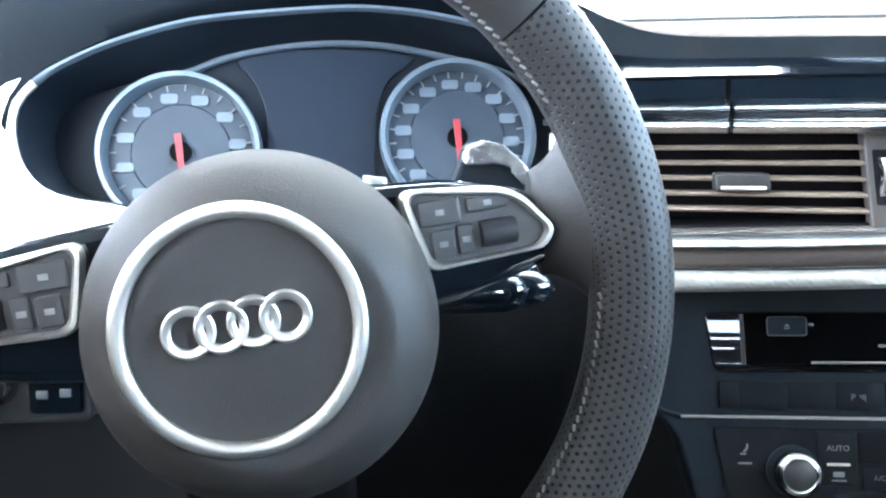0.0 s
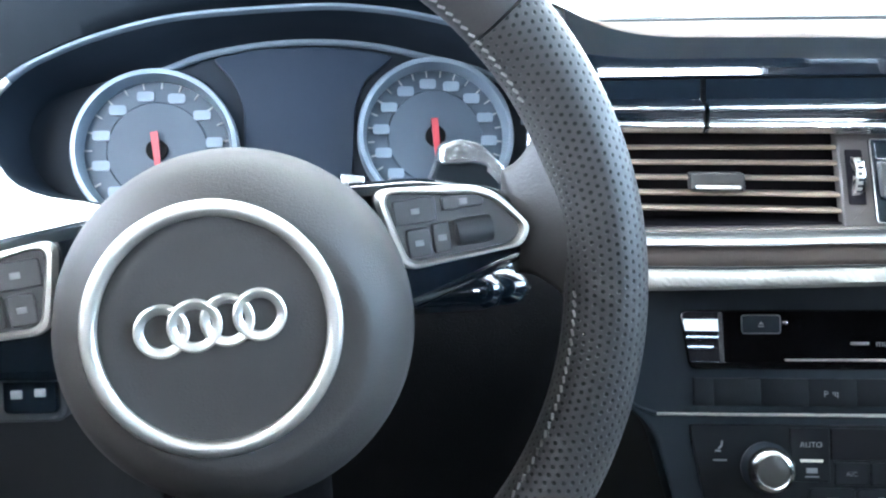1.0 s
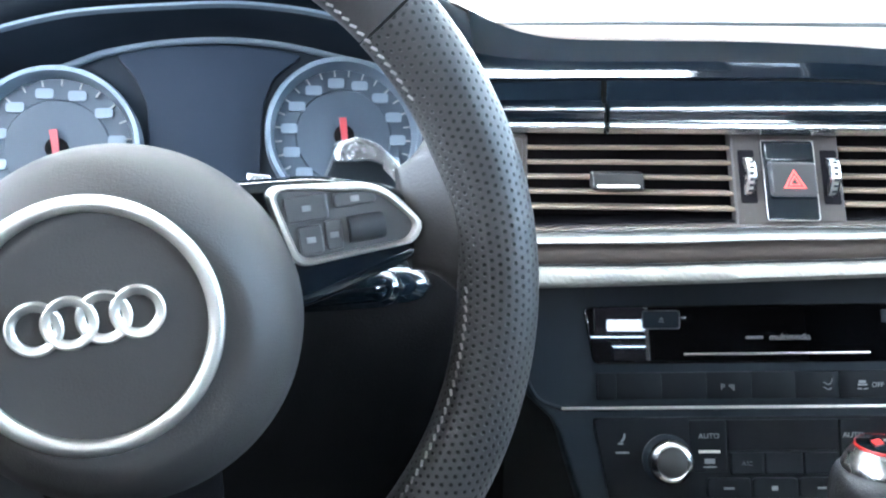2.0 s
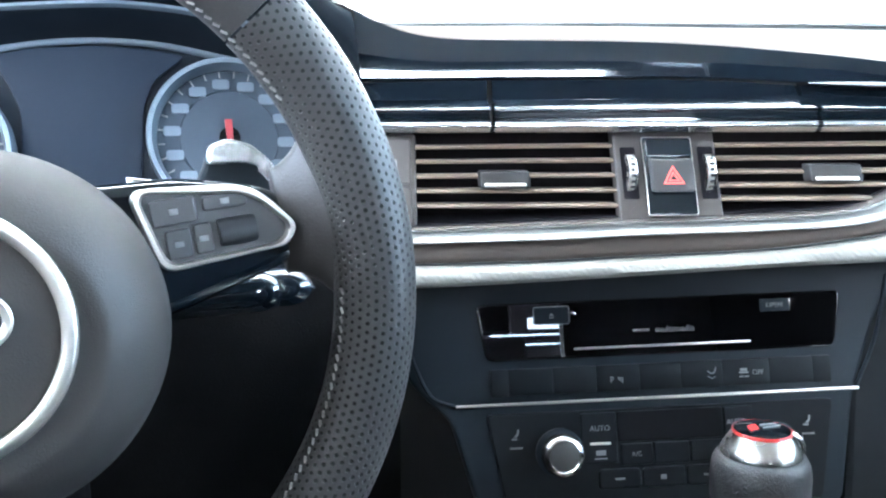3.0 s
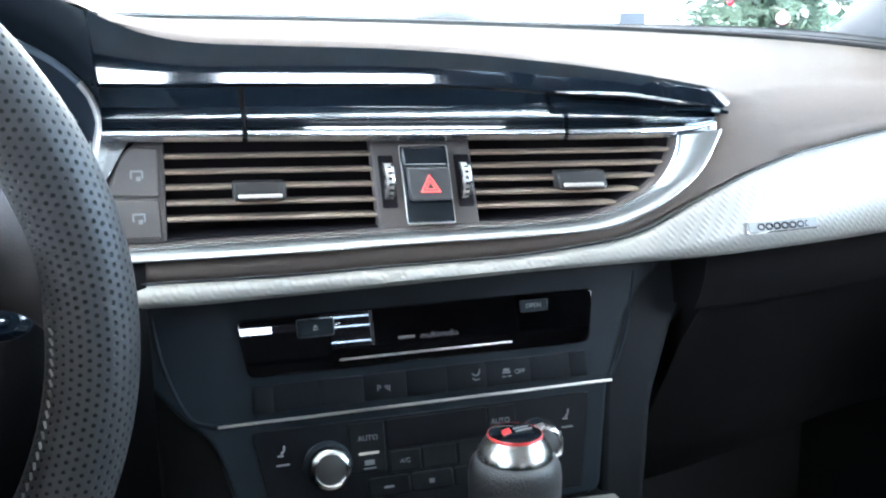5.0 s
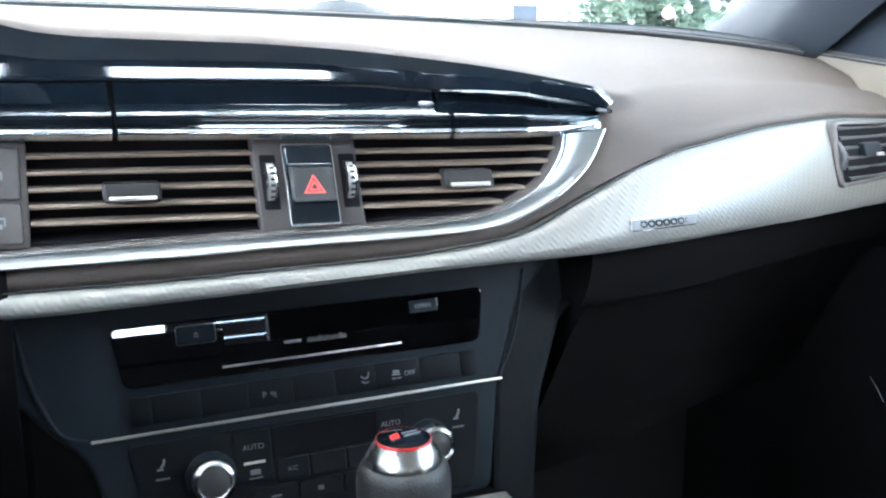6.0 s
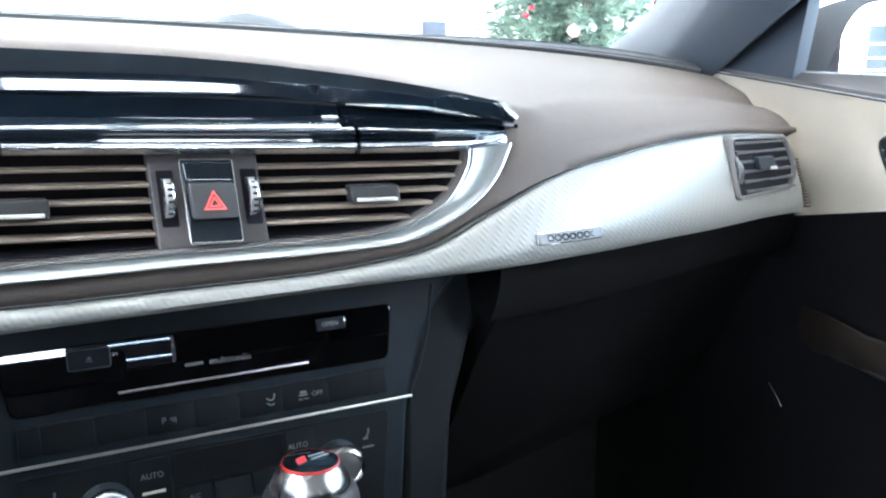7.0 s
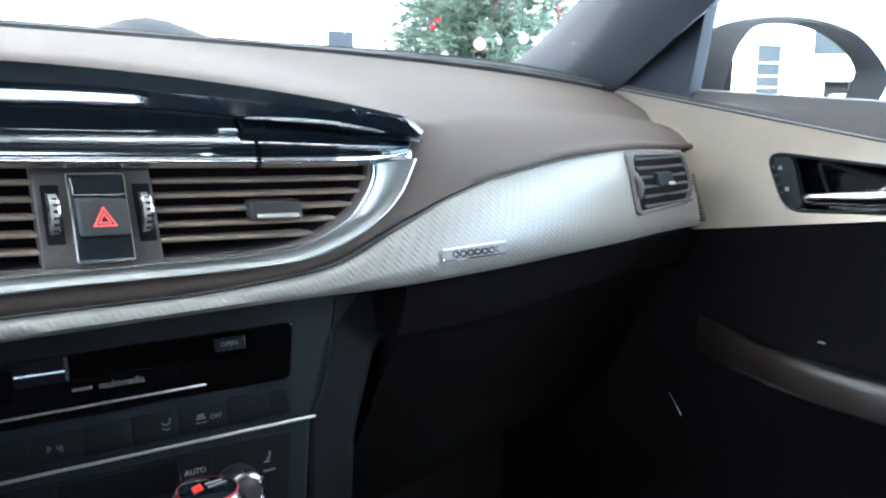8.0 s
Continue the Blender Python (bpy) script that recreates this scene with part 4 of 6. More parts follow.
for x in np.linspace(0.208, 0.70, 40):
    f = face(x, 0.90) + 0.006
    rows.append([Vector((x, f + 0.06, 0.85)), Vector((x, f + 0.000, 0.846)), Vector((x, f - 0.008, 0.838)), Vector((x, f - 0.006, 0.822)), Vector((x, f + 0.000, 0.806)), Vector((x, f + 0.004, 0.799)), Vector((x, f + 0.006, 0.796)), Vector((x, f + 0.040, 0.76)), Vector((x, f + 0.080, 0.69)), Vector((x, f + 0.12, 0.63)), Vector((x, f + 0.16, 0.58)), Vector((x, f + 0.28, 0.55))])
glove = thing("glovebox", "black grained glovebox over the passenger footwell", "glovebox")
caps(bm, grid(bm, [r[:7] + [r[6] + Vector((0, 0.03, 0))] for r in rows]))
part("surround", bm, LOWER, glove, "dark rolled edge over the lid", None, 60)
bm = bmesh.new()
caps(bm, grid(bm, [[r[6] + Vector((0, 0.03, -0.003)), r[6] + Vector((0, 0.010, -0.003))] + r[7:] for r in rows[1:-1]]))
part("lid", bm, LOWER, glove, "black grained glovebox lid", None, 60)
# driver's lower dash: left half coloured lighter for window light, right darker for shade
for name, x0, x1, mat, label in (("knee_panel", -0.74, -0.462, SIDEGREY, "lower panel beside the driver's door, grey lightened for window light"), ("column_panel", -0.46, -0.185, LOWER, "lower panel under the steering column, darkened for shade")):
    bm = bmesh.new()
    rows = []
    for x in np.linspace(x0, x1, 16):
        rows.append([Vector((x, 0.62, 0.86)), Vector((x, 0.545, 0.853)), Vector((x, 0.53, 0.83)), Vector((x, 0.535, 0.76)), Vector((x, 0.56, 0.66)), Vector((x, 0.62, 0.56)), Vector((x, 0.75, 0.54))])
    caps(bm, grid(bm, rows))
    part(name, bm, mat, dash, label, None, 60)
sw = thing("light_switch", "black light switch panel in a grey frame beside the wheel", "switch", plane_frame((-0.590, 0.520, 0.762), 6, 4))
bm = bmesh.new()
prism(bm, rounded(-0.052, -0.028, 0.036, 0.028, 0.008), -0.03, 0.003, 0.003)
part("frame", bm, SIDEGREY, sw, "dark grey frame")
bm = bmesh.new()
prism(bm, rounded(-0.006, -0.021, 0.032, 0.021, 0.004), 0.0, 0.006, 0.002)
part("panel", bm, PIANO, sw, "glossy black panel")
for x, y in ((0.004, 0.006), (0.020, 0.007), (0.004, -0.007), (0.020, -0.006)):
    bm = bmesh.new()
    box(bm, (x, y, 0.0065), (0.008, 0.006, 0.002), 0.0008)
    part("switch_mark", bm, DIM, sw)
bm = bmesh.new()
lathe(bm, [(0.017, 0.0), (0.0165, 0.012), (0.014, 0.015), (0.0, 0.0155)], 32, Matrix.Translation((-0.030, 0.002, 0.002)))
part("rotary_knob", bm, SATIN, sw, "satin metal rotary knob")

# ---------------------------------------------------------------- glossy lids over the centre vents
hood = thing("dash_hood", "piano black glossy hood and lids over the centre vents", "dash trim")
LEFT_X, TIP_X = -0.210, 0.2265


def lid_edge(x, z):
    """Along the pod the lids sit proud of the face, and taper into the tip."""
    return onface(x, z, 0.022 * min(1.0, max(0.12, (TIP_X + 0.012 - x) / 0.09)))


HOOD_X = (-0.206, -0.12, 0.0, 0.05, 0.087, 0.14, 0.20, TIP_X)
HOOD_Z = (0.9662, 0.9668, 0.9658, 0.9640, 0.9610, 0.9578, 0.9515, 0.9470)


def hood_edge(x):
    """The foot of the hood panel: the panel stands nearly upright there, and leans back towards its crest."""
    c = crest(x) + Vector((0, -0.002 - 0.004 * max(0.0, min(1.0, (x - 0.08) / 0.08)), 0.0015))
    if x > 0.18:
        c.y = crest(0.18).y - 0.006 - 0.14 * (x - 0.18)
    c.z -= 0.0085 * max(0.0, 1 - (TIP_X - 0.003 - x) / 0.018) ** 2
    dz = c.z - float(np.interp(x, HOOD_X, HOOD_Z))
    arc, y = [], 0.0
    for i in range(25):
        f = i / 24
        arc.append(c + Vector((-0.007 * f * f * max(0.0, (x - 0.200) / 0.026) ** 2, -y, -dz * f)))
        y += dz / 24 * math.tan(radians(16 * (1 - f) ** 2.2 + 1.0))
    return c, arc


bm = bmesh.new()
rows = []
for x in np.linspace(LEFT_X, TIP_X - 0.003, 70):
    c, arc = hood_edge(x)
    e = arc[-1]
    rows.append([c + Vector((0, 0.010, -0.012)), c + Vector((0, 0.0035, 0.0004))] + arc + [e + Vector((0, 0.0004, -0.0005)), e + Vector((0, 0.0012, -0.0007)), e + Vector((0, 0.012, -0.0007))])
caps(bm, grid(bm, rows))
part("hood_panel", bm, PIANO, hood, "curved piano black panel", None, 60)

NOSE = [(0.00, 0.0000), (0.06, 0.0013), (0.12, 0.0025), (0.18, 0.0036), (0.24, 0.0046), (0.30, 0.0055), (0.36, 0.0063), (0.42, 0.0069), (0.47, 0.0072), (0.51, 0.0071), (0.55, 0.0066), (0.60, 0.0055), (0.66, 0.0042), (0.72, 0.0031), (0.78, 0.0023), (0.80, 0.0031), (0.84, 0.0033), (0.88, 0.0029), (0.91, 0.0012), (1.0, 0.0008)]


def lid(x0, x1, name, label, lean0=0.0, lean1=0.0):
    """One lid: an upright face under the hood, a rounded glossy nose and a chrome strip; lean: how far an end shifts towards its top."""
    rows, rows2 = [], []
    for u in np.linspace(0, 1, 44):
        xm = x0 + (x1 - x0) * u
        k = min(1.0, max(0.10, (TIP_X - xm) / 0.05))
        zt = float(np.interp(xm, (-0.2, 0.1, 0.2, TIP_X), (0.9520, 0.9495, 0.9455, 0.9425)))
        zb = float(np.interp(xm, (-0.2, 0.1, 0.2, TIP_X), (0.9385, 0.9358, 0.9360, 0.9400)))

        def at(z):
            w = min(1.0, max(0.0, (z - zb) / 0.022)) ** 1.5
            return x0 + lean0 * w + (x1 + lean1 * w - x0 - lean0 * w) * u

        low = hood_edge(xm)[1][-1]
        zh = low.z - 0.0016
        face_y = low.y + 0.0010
        a, b = lid_edge(xm, zt), lid_edge(xm, zb)
        col = [Vector((0, face_y + 0.014, zh)), Vector((0, face_y - 0.0004, zh))]
        col += [Vector((0, face_y + 0.0003, zt + 0.0008))]
        col += [Vector((0, min(face_y - 0.0012, a.y + 0.0010), zt + 0.0003))]
        col += [a.lerp(b, f) + Vector((0, -q * k, 0)) for f, q in NOSE] + [b + Vector((0, 0.02, -0.001))]
        rows.append([Vector((at(p.z), p.y, p.z)) for p in col])
        c, d = b + Vector((0, -0.001, -0.0004)), lid_edge(xm, zb - 0.0052 * max(k, 0.4))
        rows2.append([c + Vector((0, 0.012, 0)), c + Vector((0, 0.0004, 0)), c + Vector((0, -0.0006, -0.0003))] + [c.lerp(d, f) + Vector((0, -0.0012 * k - 0.0008 * math.sin(math.pi * f), 0)) for f in (0.15, 0.3, 0.45, 0.6, 0.75, 0.9)] + [d, d + Vector((0, 0.003, -0.003 * k)), d + Vector((0, 0.018, -0.003 * k))])
    bm = bmesh.new()
    caps(bm, grid(bm, rows))
    p = part(name, bm, PIANO, hood, label, None, 45)
    bm = bmesh.new()
    caps(bm, grid(bm, rows2))
    part("chrome_strip", bm, CHROME, p, "thin satin chrome strip", None, 50)


lid(-0.206, -0.1195, "side_lid", "glossy black fixed lid", 0.0, -0.0010)
lid(-0.1160, 0.0925, "screen_lid", "glossy black lid of the folding screen", -0.0010, -0.0080)
lid(0.0958, 0.2240, "side_lid", "glossy black fixed lid", -0.0080, -0.0060)
bm = bmesh.new()
rows = []
for x in np.linspace(-0.206, TIP_X - 0.001, 40):
    k = min(1.0, max(0.15, (TIP_X - x) / 0.08))
    rows.append([lid_edge(x, z) + Vector((0, 0.007 * k, 0)) for z in (0.950, 0.940, 0.9315)] + [lid_edge(x, z) + Vector((0, 0.007 * k + 0.01, 0)) for z in (0.9315, 0.950)])
caps(bm, grid(bm, rows, True))
part("backing", bm, PIANO, hood, "glossy black backing of the lids", None, 60)
bm = bmesh.new()
plate(bm, round_poly([(0.2085, 0.9335), (0.2160, 0.9318), (0.2255, 0.9385), (0.2282, 0.9435), (0.2262, 0.9425)], 0.0012), -0.002, 0.0060, 0.001)
part("tip_trim", bm, BRIGHT, hood, "curved chrome end piece")
bm = bmesh.new()
rows = []
for s in np.linspace(0, 1, 24):
    x = 0.087 + 0.131 * s
    z = float(np.interp(x, (0.087, 0.14, 0.224), (0.9598, 0.9568, 0.9475)))
    h = 0.0022 * math.sin(math.pi * min(1, 0.06 + s)) ** 0.5 + 0.0004
    p = lid_edge(x, z) + Vector((0, -0.0045, 0))
    rows.append([p + Vector((0, 0.012, h)), p + Vector((0, -0.002, h)), p + Vector((0, -0.004, 0)), p + Vector((0, -0.002, -h)), p + Vector((0, 0.012, -h))])
caps(bm, grid(bm, rows))
part("fin", bm, GLASSBLACK, hood, "slim glossy fin", None, 60)

# ---------------------------------------------------------------- centre vents
CHROME_IN = [(-0.235, 0.8612), (-0.1942, 0.8625), (-0.1695, 0.8634), (-0.0229, 0.8688), (0.0735, 0.8720), (0.1142, 0.8760), (0.1365, 0.8832), (0.1603, 0.8960), (0.1768, 0.9150), (0.1820, 0.9288)]
CHROME_OUT = [(-0.235, 0.8540), (-0.1946, 0.8552), (-0.0982, 0.8578), (-0.0239, 0.8612), (0.0528, 0.8640), (0.1126, 0.8675), (0.1435, 0.8757), (0.1716, 0.8882), (0.1970, 0.9065), (0.2172, 0.9320)]
vents = thing("centre_vents", "pair of dark slatted air vents in a satin chrome surround", "air vent")
bm = bmesh.new()
band(bm, CHROME_IN, CHROME_OUT, [(0, -0.004), (0, 0.0075), (0.05, 0.0098), (0.12, 0.0098), (0.2, 0.0088), (0.5, 0.0090), (0.8, 0.0102), (0.88, 0.0116), (0.95, 0.0118), (1.0, 0.0095), (1.0, -0.004)], 90)
part("surround", bm, SURROUND, vents, "satin chrome surround", None, 50)
for line, off in ((CHROME_IN, 0.0095), (CHROME_OUT, 0.0108)):
    bm = bmesh.new()
    tube(bm, [onface(p.x, p.z, off) for p in smooth([(x, 0, z) for x, z in line], 90)], 0.0008, 8)
    part("bright_edge", bm, CHROME, vents, "thin bright edge of the surround")
bm = bmesh.new()
inner2 = [(x - (0.0028 if x > 0.13 else 0), z + 0.0026) for x, z in CHROME_IN]
band(bm, inner2, CHROME_IN, [(0, -0.006), (0, 0.005), (0.3, 0.0075), (0.9, 0.0085), (1, 0.0), (1, -0.01)], 90)
part("inner_rim", bm, VENTPANEL, vents, "dark brown-grey inner rim", None, 50)


def right_edge(z):
    return float(np.interp(z, [p[1] for p in inner2[3:]], [p[0] for p in inner2[3:]]))


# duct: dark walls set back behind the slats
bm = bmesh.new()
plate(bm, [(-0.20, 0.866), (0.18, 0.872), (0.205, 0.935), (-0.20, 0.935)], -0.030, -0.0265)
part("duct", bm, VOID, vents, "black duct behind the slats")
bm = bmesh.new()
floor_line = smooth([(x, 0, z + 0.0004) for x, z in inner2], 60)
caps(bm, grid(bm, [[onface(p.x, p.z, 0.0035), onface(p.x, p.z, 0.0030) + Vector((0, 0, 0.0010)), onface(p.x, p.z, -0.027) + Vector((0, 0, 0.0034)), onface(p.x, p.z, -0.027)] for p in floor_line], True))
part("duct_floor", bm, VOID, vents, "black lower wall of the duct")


def slats(x0, x1, count, z0, z1, taper):
    for k in range(count):
        z = z0 + (z1 - z0) * k / (count - 1)
        xe = min(x1, right_edge(z) + 0.0015) if taper else x1
        rows = []
        for x in np.linspace(x0, xe, 18):
            p = onface(x, z, 0.006)
            rows.append([p + Vector((0, 0.016, 0.0016)), p + Vector((0, 0.002, 0.0017)), p + Vector((0, 0.0, 0.0011)), p + Vector((0, -0.0006, 0.0)), p + Vector((0, 0.0, -0.0012)), p + Vector((0, 0.016, -0.0006))])
        bm = bmesh.new()
        caps(bm, grid(bm, rows, True))
        part("slat", bm, VENTGREY, vents, "", None, 50)


slats(-0.1695, -0.0355, 5, 0.8795, 0.9195, False)
slats(0.0325, 0.20, 5, 0.8835, 0.9190, True)


def vent_tab(x, z):
    bm = bmesh.new()
    pts = rounded(x - 0.0170, z - 0.0058, x + 0.0170, z + 0.0062, 0.002)
    plate(bm, pts, 0.004, 0.0135, 0.0014)
    tab = part("vent_tab", bm, LEATHER, vents, "black sliding tab with a chrome edge")
    bm = bmesh.new()
    plate(bm, rounded(x - 0.0140, z - 0.0046, x + 0.0140, z - 0.0020, 0.0010), 0.012, 0.0148, 0.0007)
    part("tab_edge", bm, RINGMETAL, tab)


vent_tab(-0.1105, 0.8975)
vent_tab(0.1045, 0.9005)

# centre panel with two thumbwheels and the hazard switch
bm = bmesh.new()
plate(bm, round_poly([(-0.0350, 0.8700), (0.0320, 0.8725), (0.0315, 0.9290), (-0.0350, 0.9290)], 0.0015), -0.002, 0.0075, 0.0012)
part("centre_panel", bm, VENTPANEL, vents, "dark grey panel between the vents")
for x in (-0.0262, 0.0247):
    bm = bmesh.new()
    plate(bm, rounded(x - 0.0050, 0.8840, x + 0.0050, 0.9185, 0.001, 2), 0.007, 0.0079)
    slot = part("wheel_slot", bm, VOID, vents)
    bm = bmesh.new()
    c = onface(x, 0.9000, 0.0005)
    rows = []
    for k in range(25):
        a = radians(-62 + 124 * k / 24)
        r = 0.0152
        rows.append([c + Vector((dx, -r * s * math.cos(a), r * math.sin(a) * 1.02)) for dx, s in ((-0.0034, 0.80), (-0.0029, 0.98), (-0.001, 1.0), (0.001, 1.0), (0.0029, 0.98), (0.0034, 0.80))])
    grid(bm, rows)
    wheel = part("thumbwheel", bm, RINGMETAL, vents, "ribbed metal thumbwheel with bright rims", None, 60)
    for x0, x1 in ((-0.0036, -0.0024), (0.0014, 0.0036)):
        bm = bmesh.new()
        rows = []
        for k in range(25):
            a = radians(-62 + 124 * k / 24)
            rows.append([c + Vector((dx, -0.0152 * s * math.cos(a), 0.0155 * s * math.sin(a))) for dx, s in ((x0, 0.80), (x0 + 0.0002, 1.0), ((x0 + x1) / 2, 1.04), (x1 - 0.0002, 1.0), (x1, 0.80))])
        grid(bm, rows)
        part("wheel_rim", bm, BRIGHT, wheel, "bright metal rim", None, 60)
    for k in range(7):
        a = radians(-45 + 15 * k)
        bm = bmesh.new()
        box(bm, c + Vector((0.0004, -0.0151 * math.cos(a), 0.0151 * math.sin(a))), (0.0032, 0.0010, 0.0019), 0.0003, None, 1)
        part("rib", bm, RUBBER, wheel)
bm = bmesh.new()
plate(bm, round_poly([(-0.0168, 0.8735), (0.0148, 0.8740), (0.0150, 0.9250), (-0.0172, 0.9252)], 0.002), 0.006, 0.0110, 0.0012)
haz = part("hazard_bezel", bm, PIANO, vents, "glossy black bezel")
bm = bmesh.new()
cx, cz = 0.0, 0.8990
slope = (face(0.01, cz) - face(-0.01, cz)) / 0.02
tube(bm, [Vector((x, face(cx, cz) + slope * x + 0.40 * (z - cz) - 0.0106, z)) for x, z in round_poly([(-0.0168, 0.8735), (0.0148, 0.8740), (0.0150, 0.9250), (-0.0172, 0.9252)], 0.002)], 0.0003, 6, True)
part("bezel_rim", bm, RINGMETAL, haz, "thin bright rim")
bm = bmesh.new()
plate(bm, round_poly([(-0.0150, 0.9122), (0.0138, 0.9120), (0.0140, 0.9240), (-0.0158, 0.9242)], 0.0015), 0.0105, 0.0128, 0.001)
part("upper_flap", bm, PIANO, haz, "glossy black flap above the button")
bm = bmesh.new()
plate(bm, round_poly([(-0.0140, 0.8890), (0.0135, 0.8893), (0.0137, 0.9108), (-0.0146, 0.9112)], 0.002), 0.0095, 0.0155, 0.0013)
part("hazard_button", bm, SIDEGREY, haz, "dark grey hazard light button")
for r0, r1 in ((0.0078, 0.0062), (0.0042, 0.0030)):
    bm = bmesh.new()
    tri = [[(r * math.cos(radians(a)), 0.8985 + r * math.sin(radians(a))) for a in (90, 210, 330)] for r in (r0, r1)]
    o = [[bm.verts.new(onface(p[0] - 0.0003, p[1], d)) for p in t] for t in tri for d in (0.0154, 0.0162)]
    for k in range(3):
        j = (k + 1) % 3
        bm.faces.new((o[1][k], o[1][j], o[3][j], o[3][k]))
        bm.faces.new((o[0][k], o[0][j], o[1][j], o[1][k]))
        bm.faces.new((o[2][k], o[2][j], o[3][j], o[3][k]))
    part("hazard_triangle", bm, HAZARD, haz, "red lit warning triangle")

# two buttons at the driver's end of the vents, and the silver corner beside them
bm = bmesh.new()
plate(bm, round_poly([(-0.214, 0.866), (-0.1705, 0.866), (-0.1690, 0.9290), (-0.188, 0.9290), (-0.203, 0.905)], 0.003), -0.002, 0.0065, 0.0015)
bp = part("button_panel", bm, VENTPANEL, vents, "dark grey end panel with two buttons")
for pts, zi in (([(-0.2075, 0.8955), (-0.1735, 0.8945), (-0.1725, 0.9262), (-0.1905, 0.9268), (-0.197, 0.92)], 0.909), ([(-0.2080, 0.8690), (-0.1735, 0.8685), (-0.1735, 0.8932), (-0.2075, 0.8940)], 0.882)):
    bm = bmesh.new()
    plate(bm, round_poly(pts, 0.003), 0.005, 0.0090, 0.0015)
    part("button", bm, VENTPANEL, bp)
    bm = bmesh.new()
    for dx, dz, w, h in ((0, 0.0022, 0.008, 0.0012), (-0.0035, 0, 0.0012, 0.005), (0.0035, 0, 0.0012, 0.005), (0.001, -0.0025, 0.0028, 0.0028)):
        plate(bm, rounded(-0.187 + dx - w / 2, zi + dz - h / 2, -0.187 + dx + w / 2, zi + dz + h / 2, 0.0004, 2), 0.0088, 0.0096)
    part("icon", bm, DIM, bp)
bm = bmesh.new()
plate(bm, round_poly([(-0.235, 0.893), (-0.2085, 0.900), (-0.1905, 0.931), (-0.235, 0.931)], 0.002), -0.002, 0.0085, 0.002)
part("silver_corner", bm, CHROME, vents, "satin silver corner piece")

# ---------------------------------------------------------------- side vent
sv = thing("side_vent", "black side air vent set in the silver inlay beside the door", "air vent")
SV = [(0.5225, 0.8675), (0.6470, 0.8705), (0.6670, 0.8870), (0.6710, 0.9020), (0.6640, 0.9280), (0.5370, 0.9300), (0.5265, 0.8950)]
bm = bmesh.new()
out = round_poly(SV, 0.008, 5)
cxs, czs = sum(p[0] for p in SV) / len(SV), sum(p[1] for p in SV) / len(SV)
rows = []
for s, d in ((1.0, 0.004), (1.0, 0.0125), (0.97, 0.0150), (0.91, 0.0150), (0.89, 0.0130), (0.88, 0.002)):
    rows.append([onface(cxs + (p[0] - cxs) * s, czs + (p[1] - czs) * (s if s > 0.95 else s - 0.02), d) for p in out])
grid(bm, rows, True)
part("vent_frame", bm, VENTPANEL, sv, "dark grey frame", None, 50)
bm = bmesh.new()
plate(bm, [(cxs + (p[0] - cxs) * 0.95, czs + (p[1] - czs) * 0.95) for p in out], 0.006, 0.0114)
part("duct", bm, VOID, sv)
for k in range(6):
    z = 0.8745 + 0.0095 * k
    bm = bmesh.new()
    rows = []
    for x in np.linspace(0.545, 0.656, 10):
        p = onface(x, z, 0.0142)
        rows.append([p + Vector((0, 0.006, 0.003)), p + Vector((0, -0.001, 0.0012)), p + Vector((0, -0.001, -0.0010)), p + Vector((0, 0.006, 0.0002))])
    caps(bm, grid(bm, rows, True))
    part("slat", bm, SIDEGREY, sv)
bm = bmesh.new()
plate(bm, rounded(0.580, 0.8945, 0.617, 0.9075, 0.002), 0.012, 0.0215, 0.0014)
part("vent_tab", bm, FASCIA, sv, "black vent tab")
bm = bmesh.new()
plate(bm, rounded(0.602, 0.8945, 0.616, 0.8975, 0.001), 0.0205, 0.0230, 0.0007)
part("tab_edge", bm, RINGMETAL, sv)
bm = bmesh.new()
tube(bm, smooth([tuple(onface(0.5345, 0.884, 0.013)), tuple(onface(0.5365, 0.896, 0.019)), tuple(onface(0.5380, 0.908, 0.013))], 12), 0.0035, 10)
part("thumbwheel", bm, KNOBCAP, sv, "satin metal thumbwheel")

# gap cover between dash and door, ribbed rubber
for k in range(16):
    z = 0.849 + 0.0034 * k
    bm = bmesh.new()
    box(bm, (0.690, face(0.69, z) + 0.004, z), (0.006, 0.014, 0.0024), 0.0008, None, 1)
    part("seal_rib", bm, PAD, dash)


# ---------------------------------------------------------------- centre stack
STACK = plane_frame((0, 0.532, 0.743), -3, 13, 1.1)
stack = thing("centre_stack", "dark centre console stack with media unit and climate controls", "car console", STACK)
bm = bmesh.new()
prism(bm, round_poly([(-0.205, 0.100), (0.215, 0.100), (0.165, 0.055), (0.142, -0.005), (0.128, -0.085), (-0.130, -0.085), (-0.150, -0.012), (-0.168, 0.004), (-0.200, 0.045)], 0.012, 5), -0.05, 0.0, 0.003)
part("fascia", bm, FASCIA, stack, "graphite grey fascia")
for run in ([(-0.1845, 0.0771), (-0.1795, 0.0464), (-0.1721, 0.0229), (-0.1624, 0.0047), (-0.1464, -0.0020)], [(0.1440, -0.0010), (0.1569, 0.0235), (0.1648, 0.0446), (0.1732, 0.0789)]):
    bm = bmesh.new()
    tube(bm, smooth([(x, y, 0.0002) for x, y in run], 24), 0.0015, 8)
    part("border", bm, FASCIA, stack, "slim raised border")
bm = bmesh.new()
prism(bm, round_poly([(0.150, 0.100), (0.250, 0.100), (0.212, 0.050), (0.182, -0.02), (0.165, -0.11), (0.128, -0.11), (0.142, 0.0)], 0.01, 4), -0.07, -0.006, 0.006)
part("side_cheek", bm, CLIMATE, stack, "dark side of the stack")
bm = bmesh.new()
